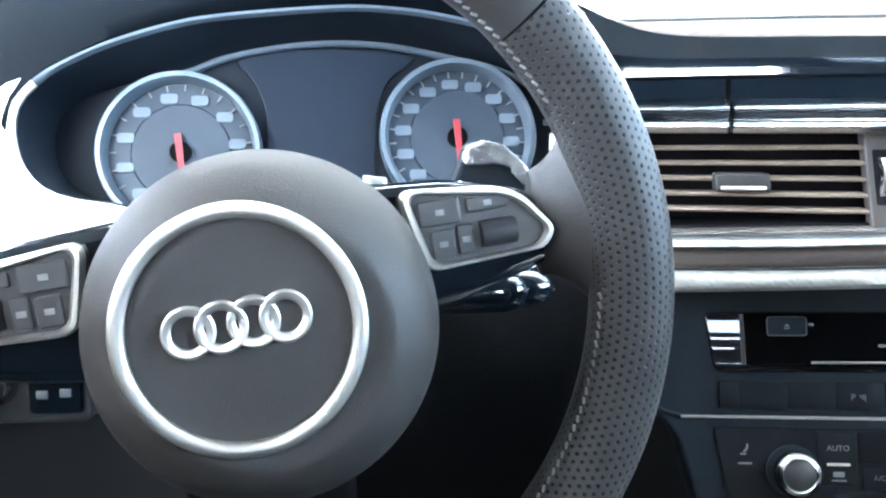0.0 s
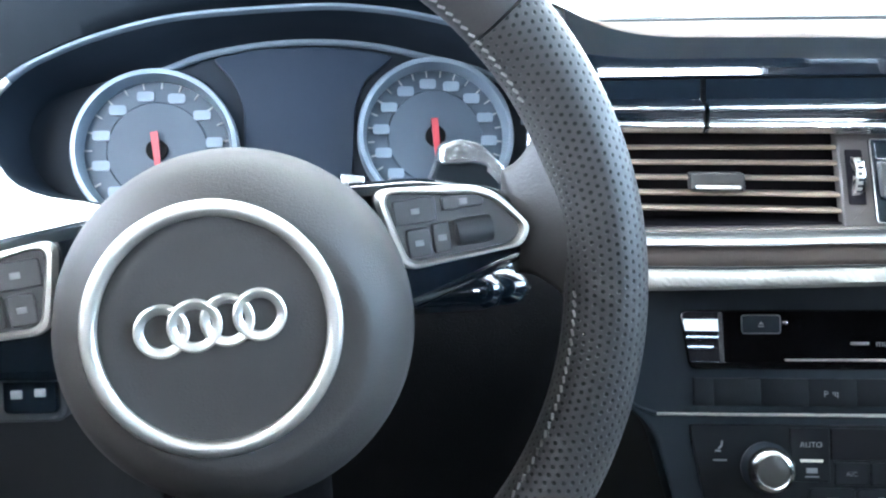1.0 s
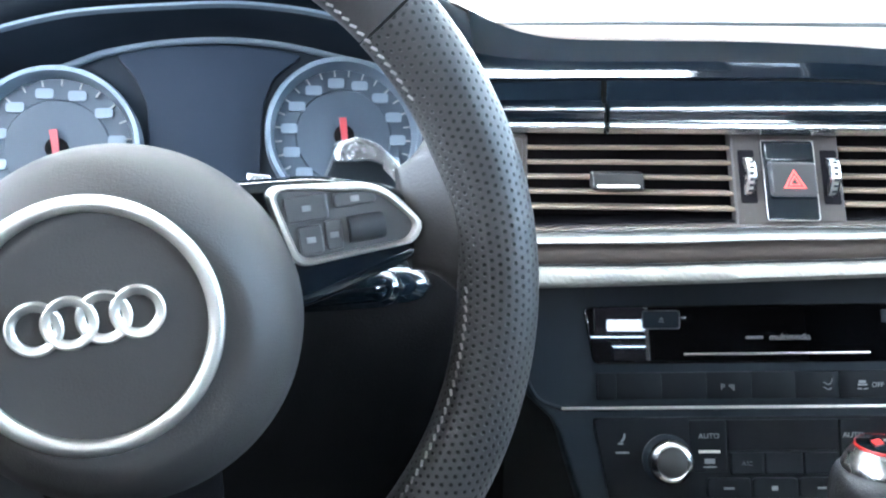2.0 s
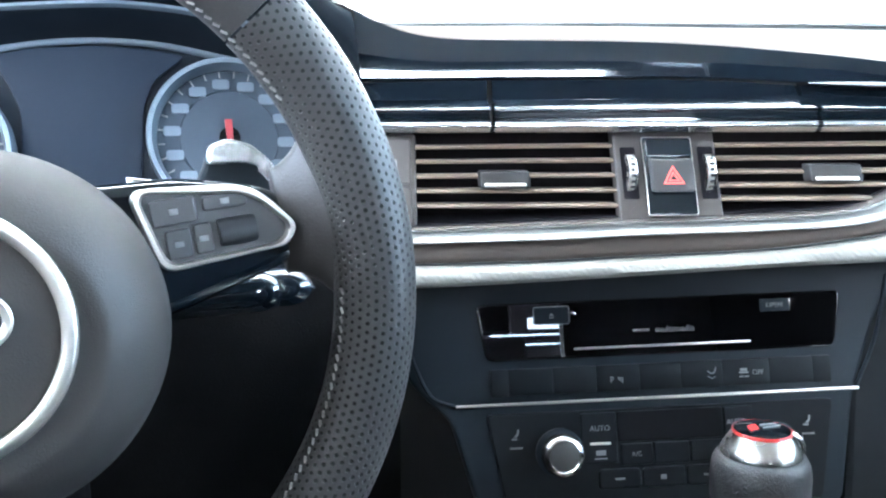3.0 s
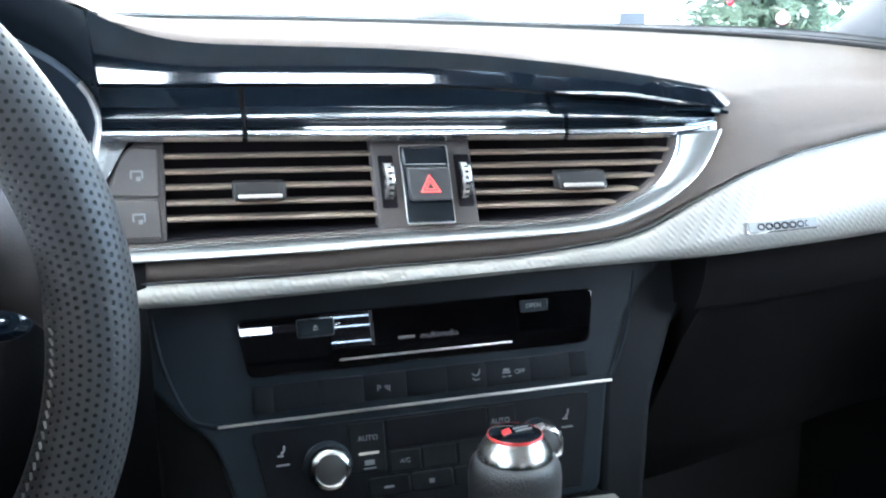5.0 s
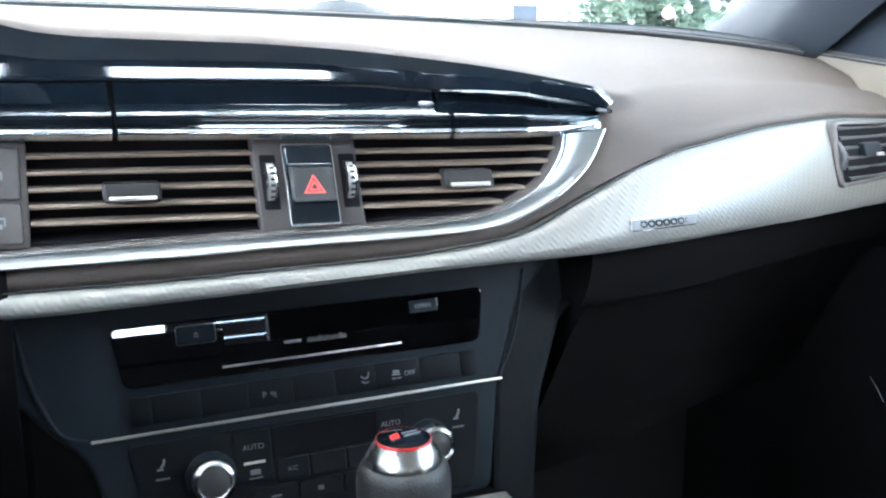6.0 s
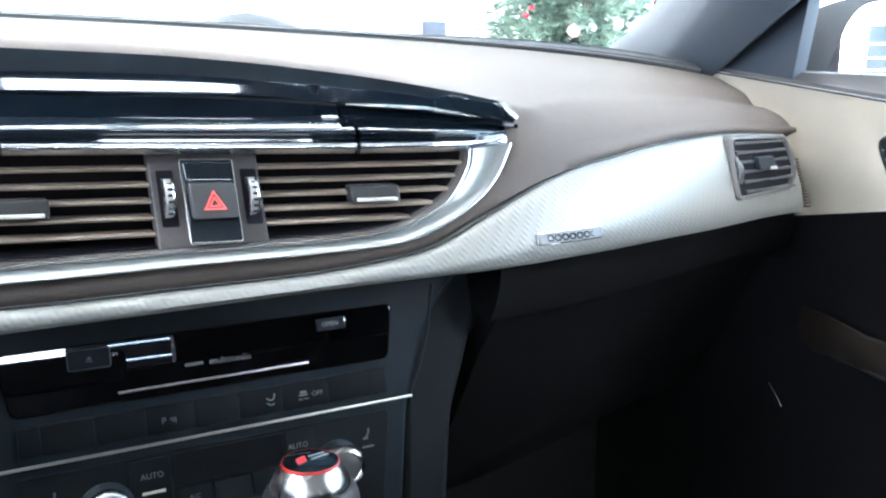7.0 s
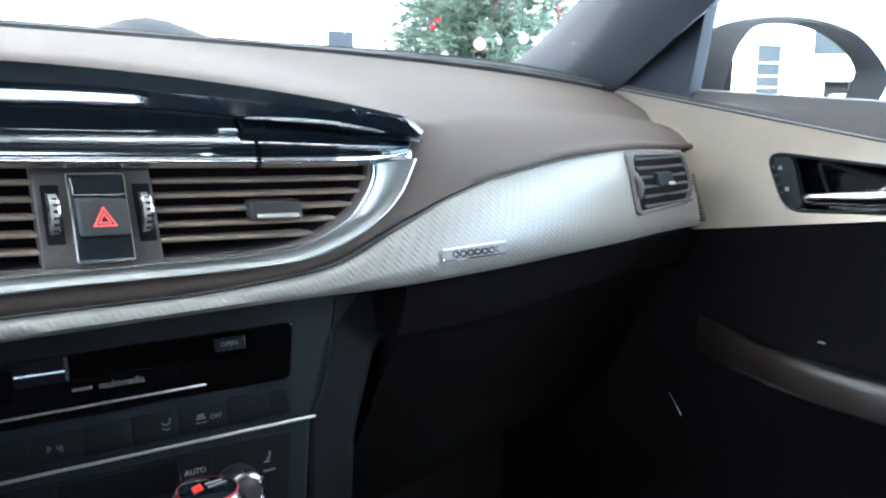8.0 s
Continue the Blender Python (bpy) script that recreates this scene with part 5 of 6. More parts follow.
prism(bm, round_poly([(-0.1300, 0.0690), (0.1365, 0.0690), (0.1290, 0.0285), (-0.1235, 0.0285)], 0.006, 5), -0.004, 0.0030, 0.0012)
glass = part("media_glass", bm, GLASSBLACK, stack, "glossy black media unit front")
bm = bmesh.new()
box(bm, (0.0035, 0.0350, 0.0032), (0.128, 0.0016, 0.0012), 0.0004)
part("slot_edge", bm, RINGMETAL, glass, "bright edge of the disc slot")
bm = bmesh.new()
prism(bm, rounded(0.0758, 0.0555, 0.0972, 0.0645, 0.001), 0.0025, 0.0042, 0.0005)
ob_open = part("open_button", bm, FASCIA, glass, "grey button lettered OPEN")
text("open_lettering", "OPEN", 0.0048, DIM, ob_open, Matrix.Translation((0.0862, 0.0600, 0.0043)))
bm = bmesh.new()
box(bm, (0.0975, 0.0600, 0.0038), (0.0007, 0.009, 0.0012), 0.0002)
part("button_edge", bm, SATIN, ob_open)
bm = bmesh.new()
prism(bm, rounded(-0.0880, 0.0535, -0.0635, 0.0650, 0.0015), 0.0025, 0.0042, 0.0005)
ej = part("eject_button", bm, FASCIA, glass, "dark eject button")
bm = bmesh.new()
tube(bm, [(x, y, 0.0038) for x, y in rounded(-0.0885, 0.0530, -0.0630, 0.0655, 0.002)], 0.0003, 6, True)
part("button_rim", bm, SURROUND, ej, "thin bright rim")
bm = bmesh.new()
box(bm, (-0.0605, 0.0600, 0.0036), (0.0036, 0.0026, 0.0010), 0.0004)
part("eject_tab", bm, BRIGHT, ej, "small bright tab")
bm = bmesh.new()
prism(bm, [(-0.0775, 0.0590), (-0.0740, 0.0590), (-0.0757, 0.0612)], 0.0038, 0.0046)
box(bm, (-0.0757, 0.0578, 0.0043), (0.0036, 0.0008, 0.0006))
part("eject_icon", bm, DIM, ej)
# the unit's name: the maker's word as a plain bar
for x0, x1 in ((-0.0175, -0.0055),):
    bm = bmesh.new()
    box(bm, ((x0 + x1) / 2, 0.0462, 0.0030), (x1 - x0, 0.0020, 0.0005), 0.0002)
    part("letter_bar", bm, THREAD, glass)
text("multimedia_lettering", "multimedia", 0.0064, THREAD, glass, Matrix.Translation((0.0130, 0.0462, 0.0031)))
# row of buttons
EDGES = (-0.121, -0.108, -0.0765, -0.0455, -0.0145, 0.0155, 0.0455, 0.080, 0.112, 0.125)
for a, b in zip(EDGES, EDGES[1:]):
    bm = bmesh.new()
    box(bm, ((a + b) / 2, 0.0132, -0.001), (b - a - 0.0002, 0.0185, 0.0080), 0.0004)
    part("button", bm, CLIMATE, stack)
bm = bmesh.new()
box(bm, (0.002, 0.0132, -0.0006), (0.243, 0.0170, 0.0064), 0.0006)
part("button_backing", bm, CLIMATE, stack, "dark strip behind the buttons")


def bars(name, parent, z, items, mat=DIM):
    bm = bmesh.new()
    for x, y, w, h in items:
        box(bm, (x, y, z), (w, h, 0.0005))
    return part(name, bm, mat, parent)


text("parking_icon", "P", 0.0060, DIM, stack, Matrix.Translation((-0.0345, 0.0120, 0.0031)))
bars("parking_icon_waves", stack, 0.0032, [(-0.0298, 0.0128, 0.0006, 0.0020), (-0.0284, 0.0122, 0.0006, 0.0032), (-0.0270, 0.0116, 0.0006, 0.0042)])
bm = bmesh.new()
tube(bm, smooth([(0.0345, 0.0150, 0.0034), (0.0370, 0.0132, 0.0034), (0.0395, 0.0140, 0.0034), (0.0405, 0.0175, 0.0034)], 10), 0.0005, 6)
tube(bm, smooth([(0.0345, 0.0115, 0.0034), (0.0375, 0.0098, 0.0034), (0.0400, 0.0108, 0.0034)], 8), 0.0004, 6)
part("airflow_icon", bm, DIM, stack)
bars("stability_icon", stack, 0.0032, [(0.0610, 0.0148, 0.0048, 0.0020), (0.0610, 0.0128, 0.0064, 0.0012), (0.0590, 0.0100, 0.0030, 0.0008), (0.0632, 0.0100, 0.0030, 0.0008)])
text("off_lettering", "OFF", 0.0048, DIM, stack, Matrix.Translation((0.0715, 0.0125, 0.0031)))
bm = bmesh.new()
box(bm, (-0.0005, -0.0020, 0.0012), (0.2915, 0.0020, 0.0030), 0.0006)
part("chrome_line", bm, RINGMETAL, stack, "long thin satin chrome line")

# climate unit
bm = bmesh.new()
prism(bm, round_poly([(-0.125, -0.0085), (0.125, -0.0085), (0.113, -0.078), (-0.113, -0.078)], 0.004), -0.004, 0.0022, 0.001)
climate = part("climate_panel", bm, CLIMATE, stack, "dark climate control panel")
bm = bmesh.new()
prism(bm, rounded(-0.0325, -0.0315, 0.0430, -0.0105, 0.001), 0.001, 0.0030, 0.0005)
part("climate_display", bm, DARKPANE, climate, "switched-off black display")
for x0, x1 in ((-0.0590, -0.0335), (0.0440, 0.0650)):
    bm = bmesh.new()
    prism(bm, rounded(x0, -0.0460, x1, -0.0105, 0.001), 0.001, 0.0036, 0.0008)
    part("auto_button", bm, CLIMATE, climate)
for x0, x1 in ((-0.031, -0.0085), (-0.0075, 0.018), (0.019, 0.0425)):
    bm = bmesh.new()
    prism(bm, rounded(x0, -0.0480, x1, -0.0330, 0.001), 0.001, 0.0036, 0.0008)
    part("button", bm, CLIMATE, climate)
for x0, x1 in ((-0.048, -0.018), (-0.017, 0.014), (0.015, 0.045)):
    bm = bmesh.new()
    prism(bm, rounded(x0, -0.0640, x1, -0.0500, 0.003), 0.001, 0.0040, 0.001)
    part("button", bm, CLIMATE, climate)
text("auto_lettering", "AUTO", 0.0052, DIM, climate, Matrix.Translation((-0.0455, -0.0215, 0.0038)))
text("auto_lettering", "AUTO", 0.0052, DIM, climate, Matrix.Translation((0.0530, -0.0215, 0.0038)))
text("ac_lettering", "A/C", 0.0045, DIM, climate, Matrix.Translation((-0.0200, -0.0405, 0.0038)))
bars("auto_lamp", climate, 0.0038, [(-0.0455, -0.0320, 0.0145, 0.0018)], CREAM)
bars("demist_icon", climate, 0.0038, [(-0.0455, -0.0385, 0.0070, 0.0034), (-0.0455, -0.0425, 0.0090, 0.0008)])
for item in ((-0.033, -0.057, 0.007, 0.0014), (0.030, -0.057, 0.006, 0.0014), (-0.002, -0.057, 0.004, 0.003)):
    bars("vent_icon", climate, 0.0042, [item])
for s in (-1, 1):
    x = 0.1050 * s
    bm = bmesh.new()
    tube(bm, smooth([(x + 0.0016, -0.0195, 0.0030), (x + 0.0011, -0.0228, 0.0030), (x - 0.0010, -0.0248, 0.0030)], 8), 0.0007, 6)
    box(bm, (x - 0.0012, -0.0262, 0.0030), (0.0040, 0.0011, 0.0006))
    part("seat_heat_icon", bm, DIM, climate)
    bars("seat_heat_lamp", climate, 0.0028, [(x, -0.0325, 0.0090, 0.0012)])


def knob(x, y):
    bm = bmesh.new()
    lathe(bm, [(0.0170, 0.0), (0.0172, 0.003), (0.0150, 0.0045), (0.0138, 0.006)], 36, Matrix.Translation((x, y, 0.001)))
    k = part("temperature_knob", bm, FASCIA, climate, "round temperature knob with a chrome ring")
    bm = bmesh.new()
    lathe(bm, [(0.0136, 0.004), (0.0140, 0.010), (0.0150, 0.0135), (0.0151, 0.0160), (0.0143, 0.0180), (0.0128, 0.0196), (0.0108, 0.0206), (0.0102, 0.0200), (0.0101, 0.017)], 44, Matrix.Translation((x, y, 0.001)), True)
    part("knob_ring", bm, SATIN, k, "bright chrome ring")
    bm = bmesh.new()
    lathe(bm, [(0.0101, 0.012), (0.0101, 0.0192), (0.0090, 0.0200), (0.0, 0.0203)], 36, Matrix.Translation((x, y, 0.001)))
    part("knob_cap", bm, KNOBCAP, k, "satin grey cap")


knob(-0.0745, -0.0370)
knob(0.0810, -0.0400)

# ---------------------------------------------------------------- console and gear lever
con = thing("centre_console", "low dark centre console with silver inlays round the gear lever", "car console")
bm = bmesh.new()
rows = []
for y in np.linspace(-0.6, 0.56, 24):
    zt = 0.640 + 0.02 * max(0, (y - 0.3) / 0.2)
    rows.append([Vector((-0.13, y, 0.3)), Vector((-0.125, y, zt - 0.02)), Vector((-0.112, y, zt - 0.003)), Vector((-0.09, y, zt)), Vector((0.0, y, zt + 0.002)), Vector((0.12, y, zt)), Vector((0.142, y, zt - 0.003)), Vector((0.155, y, zt - 0.02)), Vector((0.16, y, 0.3))])
caps(bm, grid(bm, rows, True))
part("body", bm, LOWER, con, "black grained console body", None, 60)
for x0, x1 in ((-0.105, -0.045), (0.066, 0.135)):
    bm = bmesh.new()
    rows = []
    for y in np.linspace(0.05, 0.495, 14):
        zt = 0.640 + 0.02 * max(0, (y - 0.3) / 0.2)
        rows.append([Vector((x0, y, zt - 0.004)), Vector((x0 + 0.001, y, zt + 0.0065)), Vector(((x0 + x1) / 2, y, zt + 0.008)), Vector((x1 - 0.001, y, zt + 0.0065)), Vector((x1, y, zt - 0.004))])
    caps(bm, grid(bm, rows))
    part("inlay", bm, INLAY, con, "embossed silver inlay")
bm = bmesh.new()
box(bm, (0.012, 0.30, 0.646), (0.105, 0.40, 0.012), 0.004)
part("shift_gate", bm, PIANO, con, "glossy black gate plate")
lever = thing("gear_lever", "gear lever with satin metal collar and dark leather grip", "gear lever", Matrix.Translation((0.0265, 0.432, 0.7535)))
bm = bmesh.new()
lathe(bm, [(0.0172, -0.0030), (0.0190, -0.0054), (0.0208, -0.0082), (0.0226, -0.0114), (0.0237, -0.0140), (0.0239, -0.0154), (0.0231, -0.0164), (0.018, -0.0164)], 48)
part("collar", bm, SATIN, lever, "satin metal collar")
bm = bmesh.new()
lathe(bm, [(0.0232, -0.0158), (0.0262, -0.0172), (0.0284, -0.0215), (0.0294, -0.0290), (0.0290, -0.0450), (0.0250, -0.0660), (0.0195, -0.0880), (0.0170, -0.108)], 48)
part("grip", bm, GRIPSKIN, lever, "dark leather grip")
bm = bmesh.new()
lathe(bm, [(0.0171, -0.0030), (0.0174, -0.0022), (0.0172, -0.0013), (0.0169, -0.0010), (0.0166, -0.0013), (0.0166, -0.003)], 48, None, True)
part("red_ring", bm, REDMARK, lever, "thin red ring")
bm = bmesh.new()
lathe(bm, [(0.0167, -0.004), (0.0166, -0.0010), (0.010, -0.0002), (0.0, 0.0)], 40)
cap = part("cap", bm, PIANO, lever, "glossy black cap with red and grey mark")
bm = bmesh.new()
prism(bm, [(-0.0095, -0.0050), (-0.0030, -0.0025), (-0.0022, 0.0050), (-0.0085, 0.0022)], 0.0, 0.0006)
part("red_mark", bm, REDMARK, cap)
bm = bmesh.new()
prism(bm, [(0.0, -0.0018), (0.0120, 0.0006), (0.0122, 0.0014), (0.0, -0.0008)], 0.0, 0.0006)
prism(bm, [(0.0, 0.0028), (0.0108, 0.0040), (0.0106, 0.0048), (0.0, 0.0036)], 0.0, 0.0006)
part("grey_mark", bm, DIM, cap)
bm = bmesh.new()
lathe(bm, [(0.012, -0.105), (0.012, -0.12)], 20)
part("shaft", bm, SATIN, lever)

# ---------------------------------------------------------------- instrument cluster
CLUSTER = plane_frame((-0.38, 0.588, 0.95), 10, 14)
cl = thing("instrument_cluster", "instrument cluster with two round dials, dark screen and silver surround", "instrument cluster", CLUSTER)
OUTER = [(-0.2130, -0.0239), (-0.2110, -0.0110), (-0.2060, -0.0020), (-0.1905, 0.0125), (-0.1730, 0.0220), (-0.1510, 0.0315), (-0.1157, 0.0425), (-0.0787, 0.0490), (-0.0032, 0.0547), (0.0352, 0.0532), (0.0660, 0.0487), (0.105, 0.0390), (0.1330, 0.0250), (0.1480, 0.0140), (0.1590, 0.0010), (0.1635, -0.0120), (0.1630, -0.0250), (0.1500, -0.055), (0.095, -0.088), (0.0, -0.100), (-0.10, -0.086), (-0.1520, -0.0740), (-0.1769, -0.0697), (-0.1963, -0.0612), (-0.2087, -0.0444)]
INNER = [(-0.2060, -0.0200), (-0.2000, -0.0020), (-0.1830, 0.0110), (-0.1500, 0.0210), (-0.1130, 0.0275), (-0.0859, 0.0378), (-0.0456, 0.0459), (-0.0048, 0.0486), (0.0364, 0.0455), (0.0778, 0.0367), (0.112, 0.028), (0.140, 0.012), (0.158, -0.008), (0.1645, -0.028), (0.1640, -0.0455), (0.1420, -0.0590), (0.10, -0.068), (0.0, -0.085), (-0.10, -0.078), (-0.1520, -0.0680), (-0.1860, -0.0590), (-0.2010, -0.0420)]
cen = Vector((-0.03, -0.01, 0))


def loop(points, n=144):
    """The closed outline, sampled at even angles round the middle of the cluster."""
    q = [p - cen for p in smooth([(*p, 0) for p in points + points[:1]], 400)[:-1]]
    ang = [math.atan2(p.y, p.x) for p in q]
    order = sorted(range(len(q)), key=lambda i: ang[i])
    th, rr = [ang[i] for i in order], [q[i].length for i in order]
    res = []
    for k in range(n):
        a = math.pi - math.tau * k / n
        r = float(np.interp(a, th, rr, period=math.tau))
        res.append(cen + Vector((r * math.cos(a), r * math.sin(a), 0)))
    return res


out_c, inn_c = loop(OUTER), loop(INNER)
bm = bmesh.new()
vs = [bm.verts.new((p.x * 1.05, p.y * 1.05, -0.004)) for p in inn_c]
bm.faces.new(vs)
vs2 = [bm.verts.new((p.x * 1.05, p.y * 1.05, -0.03)) for p in inn_c]
bm.faces.new(vs2[::-1])
for k in range(len(vs)):
    bm.faces.new((vs[k], vs[k - 1], vs2[k - 1], vs2[k]))
part("back_panel", bm, DIALBACK, cl, "dark blue back panel")
bm = bmesh.new()
rows = []
for s, z in ((0.0, -0.004), (0.25, 0.012), (0.6, 0.03), (0.92, 0.043), (1.0, 0.0445)):
    rows.append([Vector((a.x + (b.x - a.x) * s, a.y + (b.y - a.y) * s, z)) for a, b in zip(inn_c, out_c)])
grid(bm, rows, True)
part("shroud", bm, DIALBACK, cl, "dark funnel round the dials", None, 60)
# silver surround, wider at the driver's outer lower corner
bm = bmesh.new()
rows = []
nn = len(out_c)
for k in range(nn):
    p = out_c[k]
    d = (out_c[(k + 1) % nn] - out_c[k - 1]).normalized()
    nrm = Vector((d.y, -d.x, 0))
    if nrm.dot(p - cen) < 0:
        nrm = -nrm
    wd = 0.0050
    if p.y < 0.012 and p.x < -0.02:
        wd += 0.055 * min(1, max(0, (-0.04 - p.x) / 0.15)) * min(1, max(0, (0.012 - p.y) / 0.06))
    rows.append([p + Vector((0, 0, 0.040)), p + nrm * 0.0002 + Vector((0, 0, 0.0465)), p + nrm * wd * 0.3 + Vector((0, 0, 0.0485)), p + nrm * wd * 0.75 + Vector((0, 0, 0.0480)), p + nrm * wd + Vector((0, 0, 0.0440)), p + nrm * wd + Vector((0, 0, 0.03))])
rows.append(rows[0])
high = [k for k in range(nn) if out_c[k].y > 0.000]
grid(bm, [rows[k] for k in range(high[-1], nn)] + rows[:high[0] + 1])
part("surround", bm, RINGMETAL, cl, "satin silver surround", None, 50)
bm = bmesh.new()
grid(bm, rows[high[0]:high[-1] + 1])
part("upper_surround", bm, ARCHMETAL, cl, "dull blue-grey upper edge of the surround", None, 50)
# arched silver edge above the dials
bm = bmesh.new()
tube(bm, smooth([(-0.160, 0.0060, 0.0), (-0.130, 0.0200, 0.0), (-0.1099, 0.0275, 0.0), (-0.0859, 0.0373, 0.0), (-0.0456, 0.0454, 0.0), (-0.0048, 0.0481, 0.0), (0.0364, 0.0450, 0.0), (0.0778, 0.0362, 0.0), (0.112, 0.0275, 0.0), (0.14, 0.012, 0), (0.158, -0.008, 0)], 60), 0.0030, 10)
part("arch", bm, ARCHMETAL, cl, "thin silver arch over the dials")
bm = bmesh.new()
tube(bm, smooth([(0.1615, -0.024, 0), (0.1620, -0.040, 0), (0.1520, -0.0505, 0), (0.1320, -0.0580, 0), (0.10, -0.064, 0)], 24), 0.0024, 8)
part("lower_arch", bm, DIALRING, cl, "thin silver edge under the fuel gauge")
bm = bmesh.new()
prism(bm, round_poly([(0.0095, -0.0550), (0.0265, -0.0572), (0.0258, -0.0638), (0.0110, -0.0630)], 0.0015), 0.022, 0.031, 0.0015)
part("lower_clip", bm, CHROME, cl, "short bright metal clip under the screen")
bm = bmesh.new()
prism(bm, round_poly([(-0.080, 0.0365), (-0.045, 0.0430), (-0.005, 0.0450), (0.036, 0.0415), (0.052, 0.037), (0.030, 0.020), (0.022, 0.0), (0.018, -0.06), (-0.058, -0.06), (-0.058, 0.0), (-0.066, 0.02)], 0.006), -0.006, -0.001, 0.001)
part("screen", bm, SCREEN, cl, "switched-off dark blue screen")


def dial(x, y, r, a0, a1, count, needle):
    bm = bmesh.new()
    lathe(bm, [(r, -0.006), (r, 0.0105), (r * 0.985, 0.0125), (r * 0.93, 0.0125), (r * 0.885, 0.005), (r * 0.88, -0.001)], 72, Matrix.Translation((x, y, 0)), True)
    ring = part("dial_ring", bm, DIALRING, cl, "satin silver dial ring", None, 40)
    bm = bmesh.new()
    lathe(bm, [(r * 0.9, -0.004), (r * 0.9, 0.0), (r * 0.62, 0.0004), (r * 0.60, 0.0016), (0.0, 0.0018)], 64, Matrix.Translation((x, y, 0)))
    f = part("dial_face", bm, DIAL, cl, "dark grey dial face")
    # numerals too blurred to read, as plain bars
    for k in range(count):
        a = radians(a0 + (a1 - a0) * k / (count - 1))
        px, py = x + r * 0.70 * math.cos(a), y + r * 0.70 * math.sin(a)
        bm = bmesh.new()
        prism(bm, rounded(px - r * 0.105, py - r * 0.062, px + r * 0.105, py + r * 0.062, r * 0.035, 3), 0.001, 0.0024)
        part("numeral_bar", bm, MARK, f)
    for k in range(2 * count - 1):
        a = radians(a0 + (a1 - a0) * k / (2 * count - 2))
        bm = bmesh.new()
        m = Matrix.Translation((x + r * 0.83 * math.cos(a), y + r * 0.83 * math.sin(a), 0.0012)) @ pose(0, 0, 0, 0, 0, math.degrees(a))
        box(bm, (0, 0, 0), (r * 0.085, r * 0.018, 0.001), 0, m)
        part("tick", bm, DIM, f)
    a = radians(needle)
    bm = bmesh.new()
    m = Matrix.Translation((x, y, 0.0065)) @ pose(0, 0, 0, 0, 0, needle)
    prism(bm, [(-r * 0.22, -r * 0.046), (r * 0.72, -r * 0.019), (r * 0.75, 0), (r * 0.72, r * 0.019), (-r * 0.22, r * 0.046)], -0.001, 0.001)
    part("needle", bm, NEEDLE, cl, "red needle", m)
    bm = bmesh.new()
    lathe(bm, [(r * 0.13, 0.001), (r * 0.13, 0.0050), (r * 0.10, 0.0056), (0, 0.0058)], 24, Matrix.Translation((x, y, 0)))
    part("needle_hub", bm, LOWER, cl)


dial(-0.1175, -0.0315, 0.0567, 226, 8, 8, -84)
dial(0.0793, -0.0236, 0.0567, 222, -30, 11, -87)
for k in range(4):
    bm = bmesh.new()
    a = radians(25 - 22 * k)
    prism(bm, rounded(-0.0035, -0.0022, 0.0035, 0.0022, 0.001, 2), 0, 0.001)
    part("fuel_mark", bm, MARK, cl, "", Matrix.Translation((0.098 + 0.054 * math.cos(a), -0.032 + 0.045 * math.sin(a), 0.0005)))

# binnacle hood over the cluster, from the silver arch up to the crest of the pad
bm = bmesh.new()
rows = []
for p in smooth([(*p, 0) for p in OUTER[:16]], 70):
    d = Vector((p.x - cen.x, (p.y - cen.y) * 2.0, 0)).normalized()
    a = CLUSTER @ (p + d * 0.004 + Vector((0, 0, 0.040)))
    b = CLUSTER @ (p + d * 0.0055 + Vector((0, 0, 0.0490)))
    side = max(0.0, min(1.0, (-0.48 - a.x) / 0.09))
    c = crest(max(a.x - 0.004, -0.70)) + Vector((-0.115 * side, 0.004, 0.0005 + 0.016 * side))
    if c.z < b.z + 0.004:
        c = Vector((c.x, c.y, b.z + 0.004))
    e = b.lerp(c, 0.3) + Vector((0, -0.016, 0.004))
    g = b.lerp(c, 0.65) + Vector((0, -0.010, 0.010))
    rows.append([a, b] + [q for q in smooth([tuple(b), tuple(e), tuple(g), tuple(c)], 12)][1:] + [c + Vector((0, 0.03, -0.004))])
grid(bm, rows)
part("binnacle_hood", bm, BINNACLE, dash, "dark grey hood arching over the instruments", None, 80)

# ---------------------------------------------------------------- steering wheel
TURN_LEFT = 7.0
WHEEL = plane_frame((-0.377, 0.319, 0.863), 17, 4, TURN_LEFT)
sw = thing("steering_wheel", "three-spoke black leather steering wheel turned a little, with round airbag cover", "steering wheel", WHEEL)
R, RA, RB = 0.1800, 0.0195, 0.0200


def rim_radius(a):
    """Flattened at the bottom."""
    f = math.cos(a + math.pi / 2)
    return R if f < 0.86 else min(R, (R * 0.86) / f + 0.002)


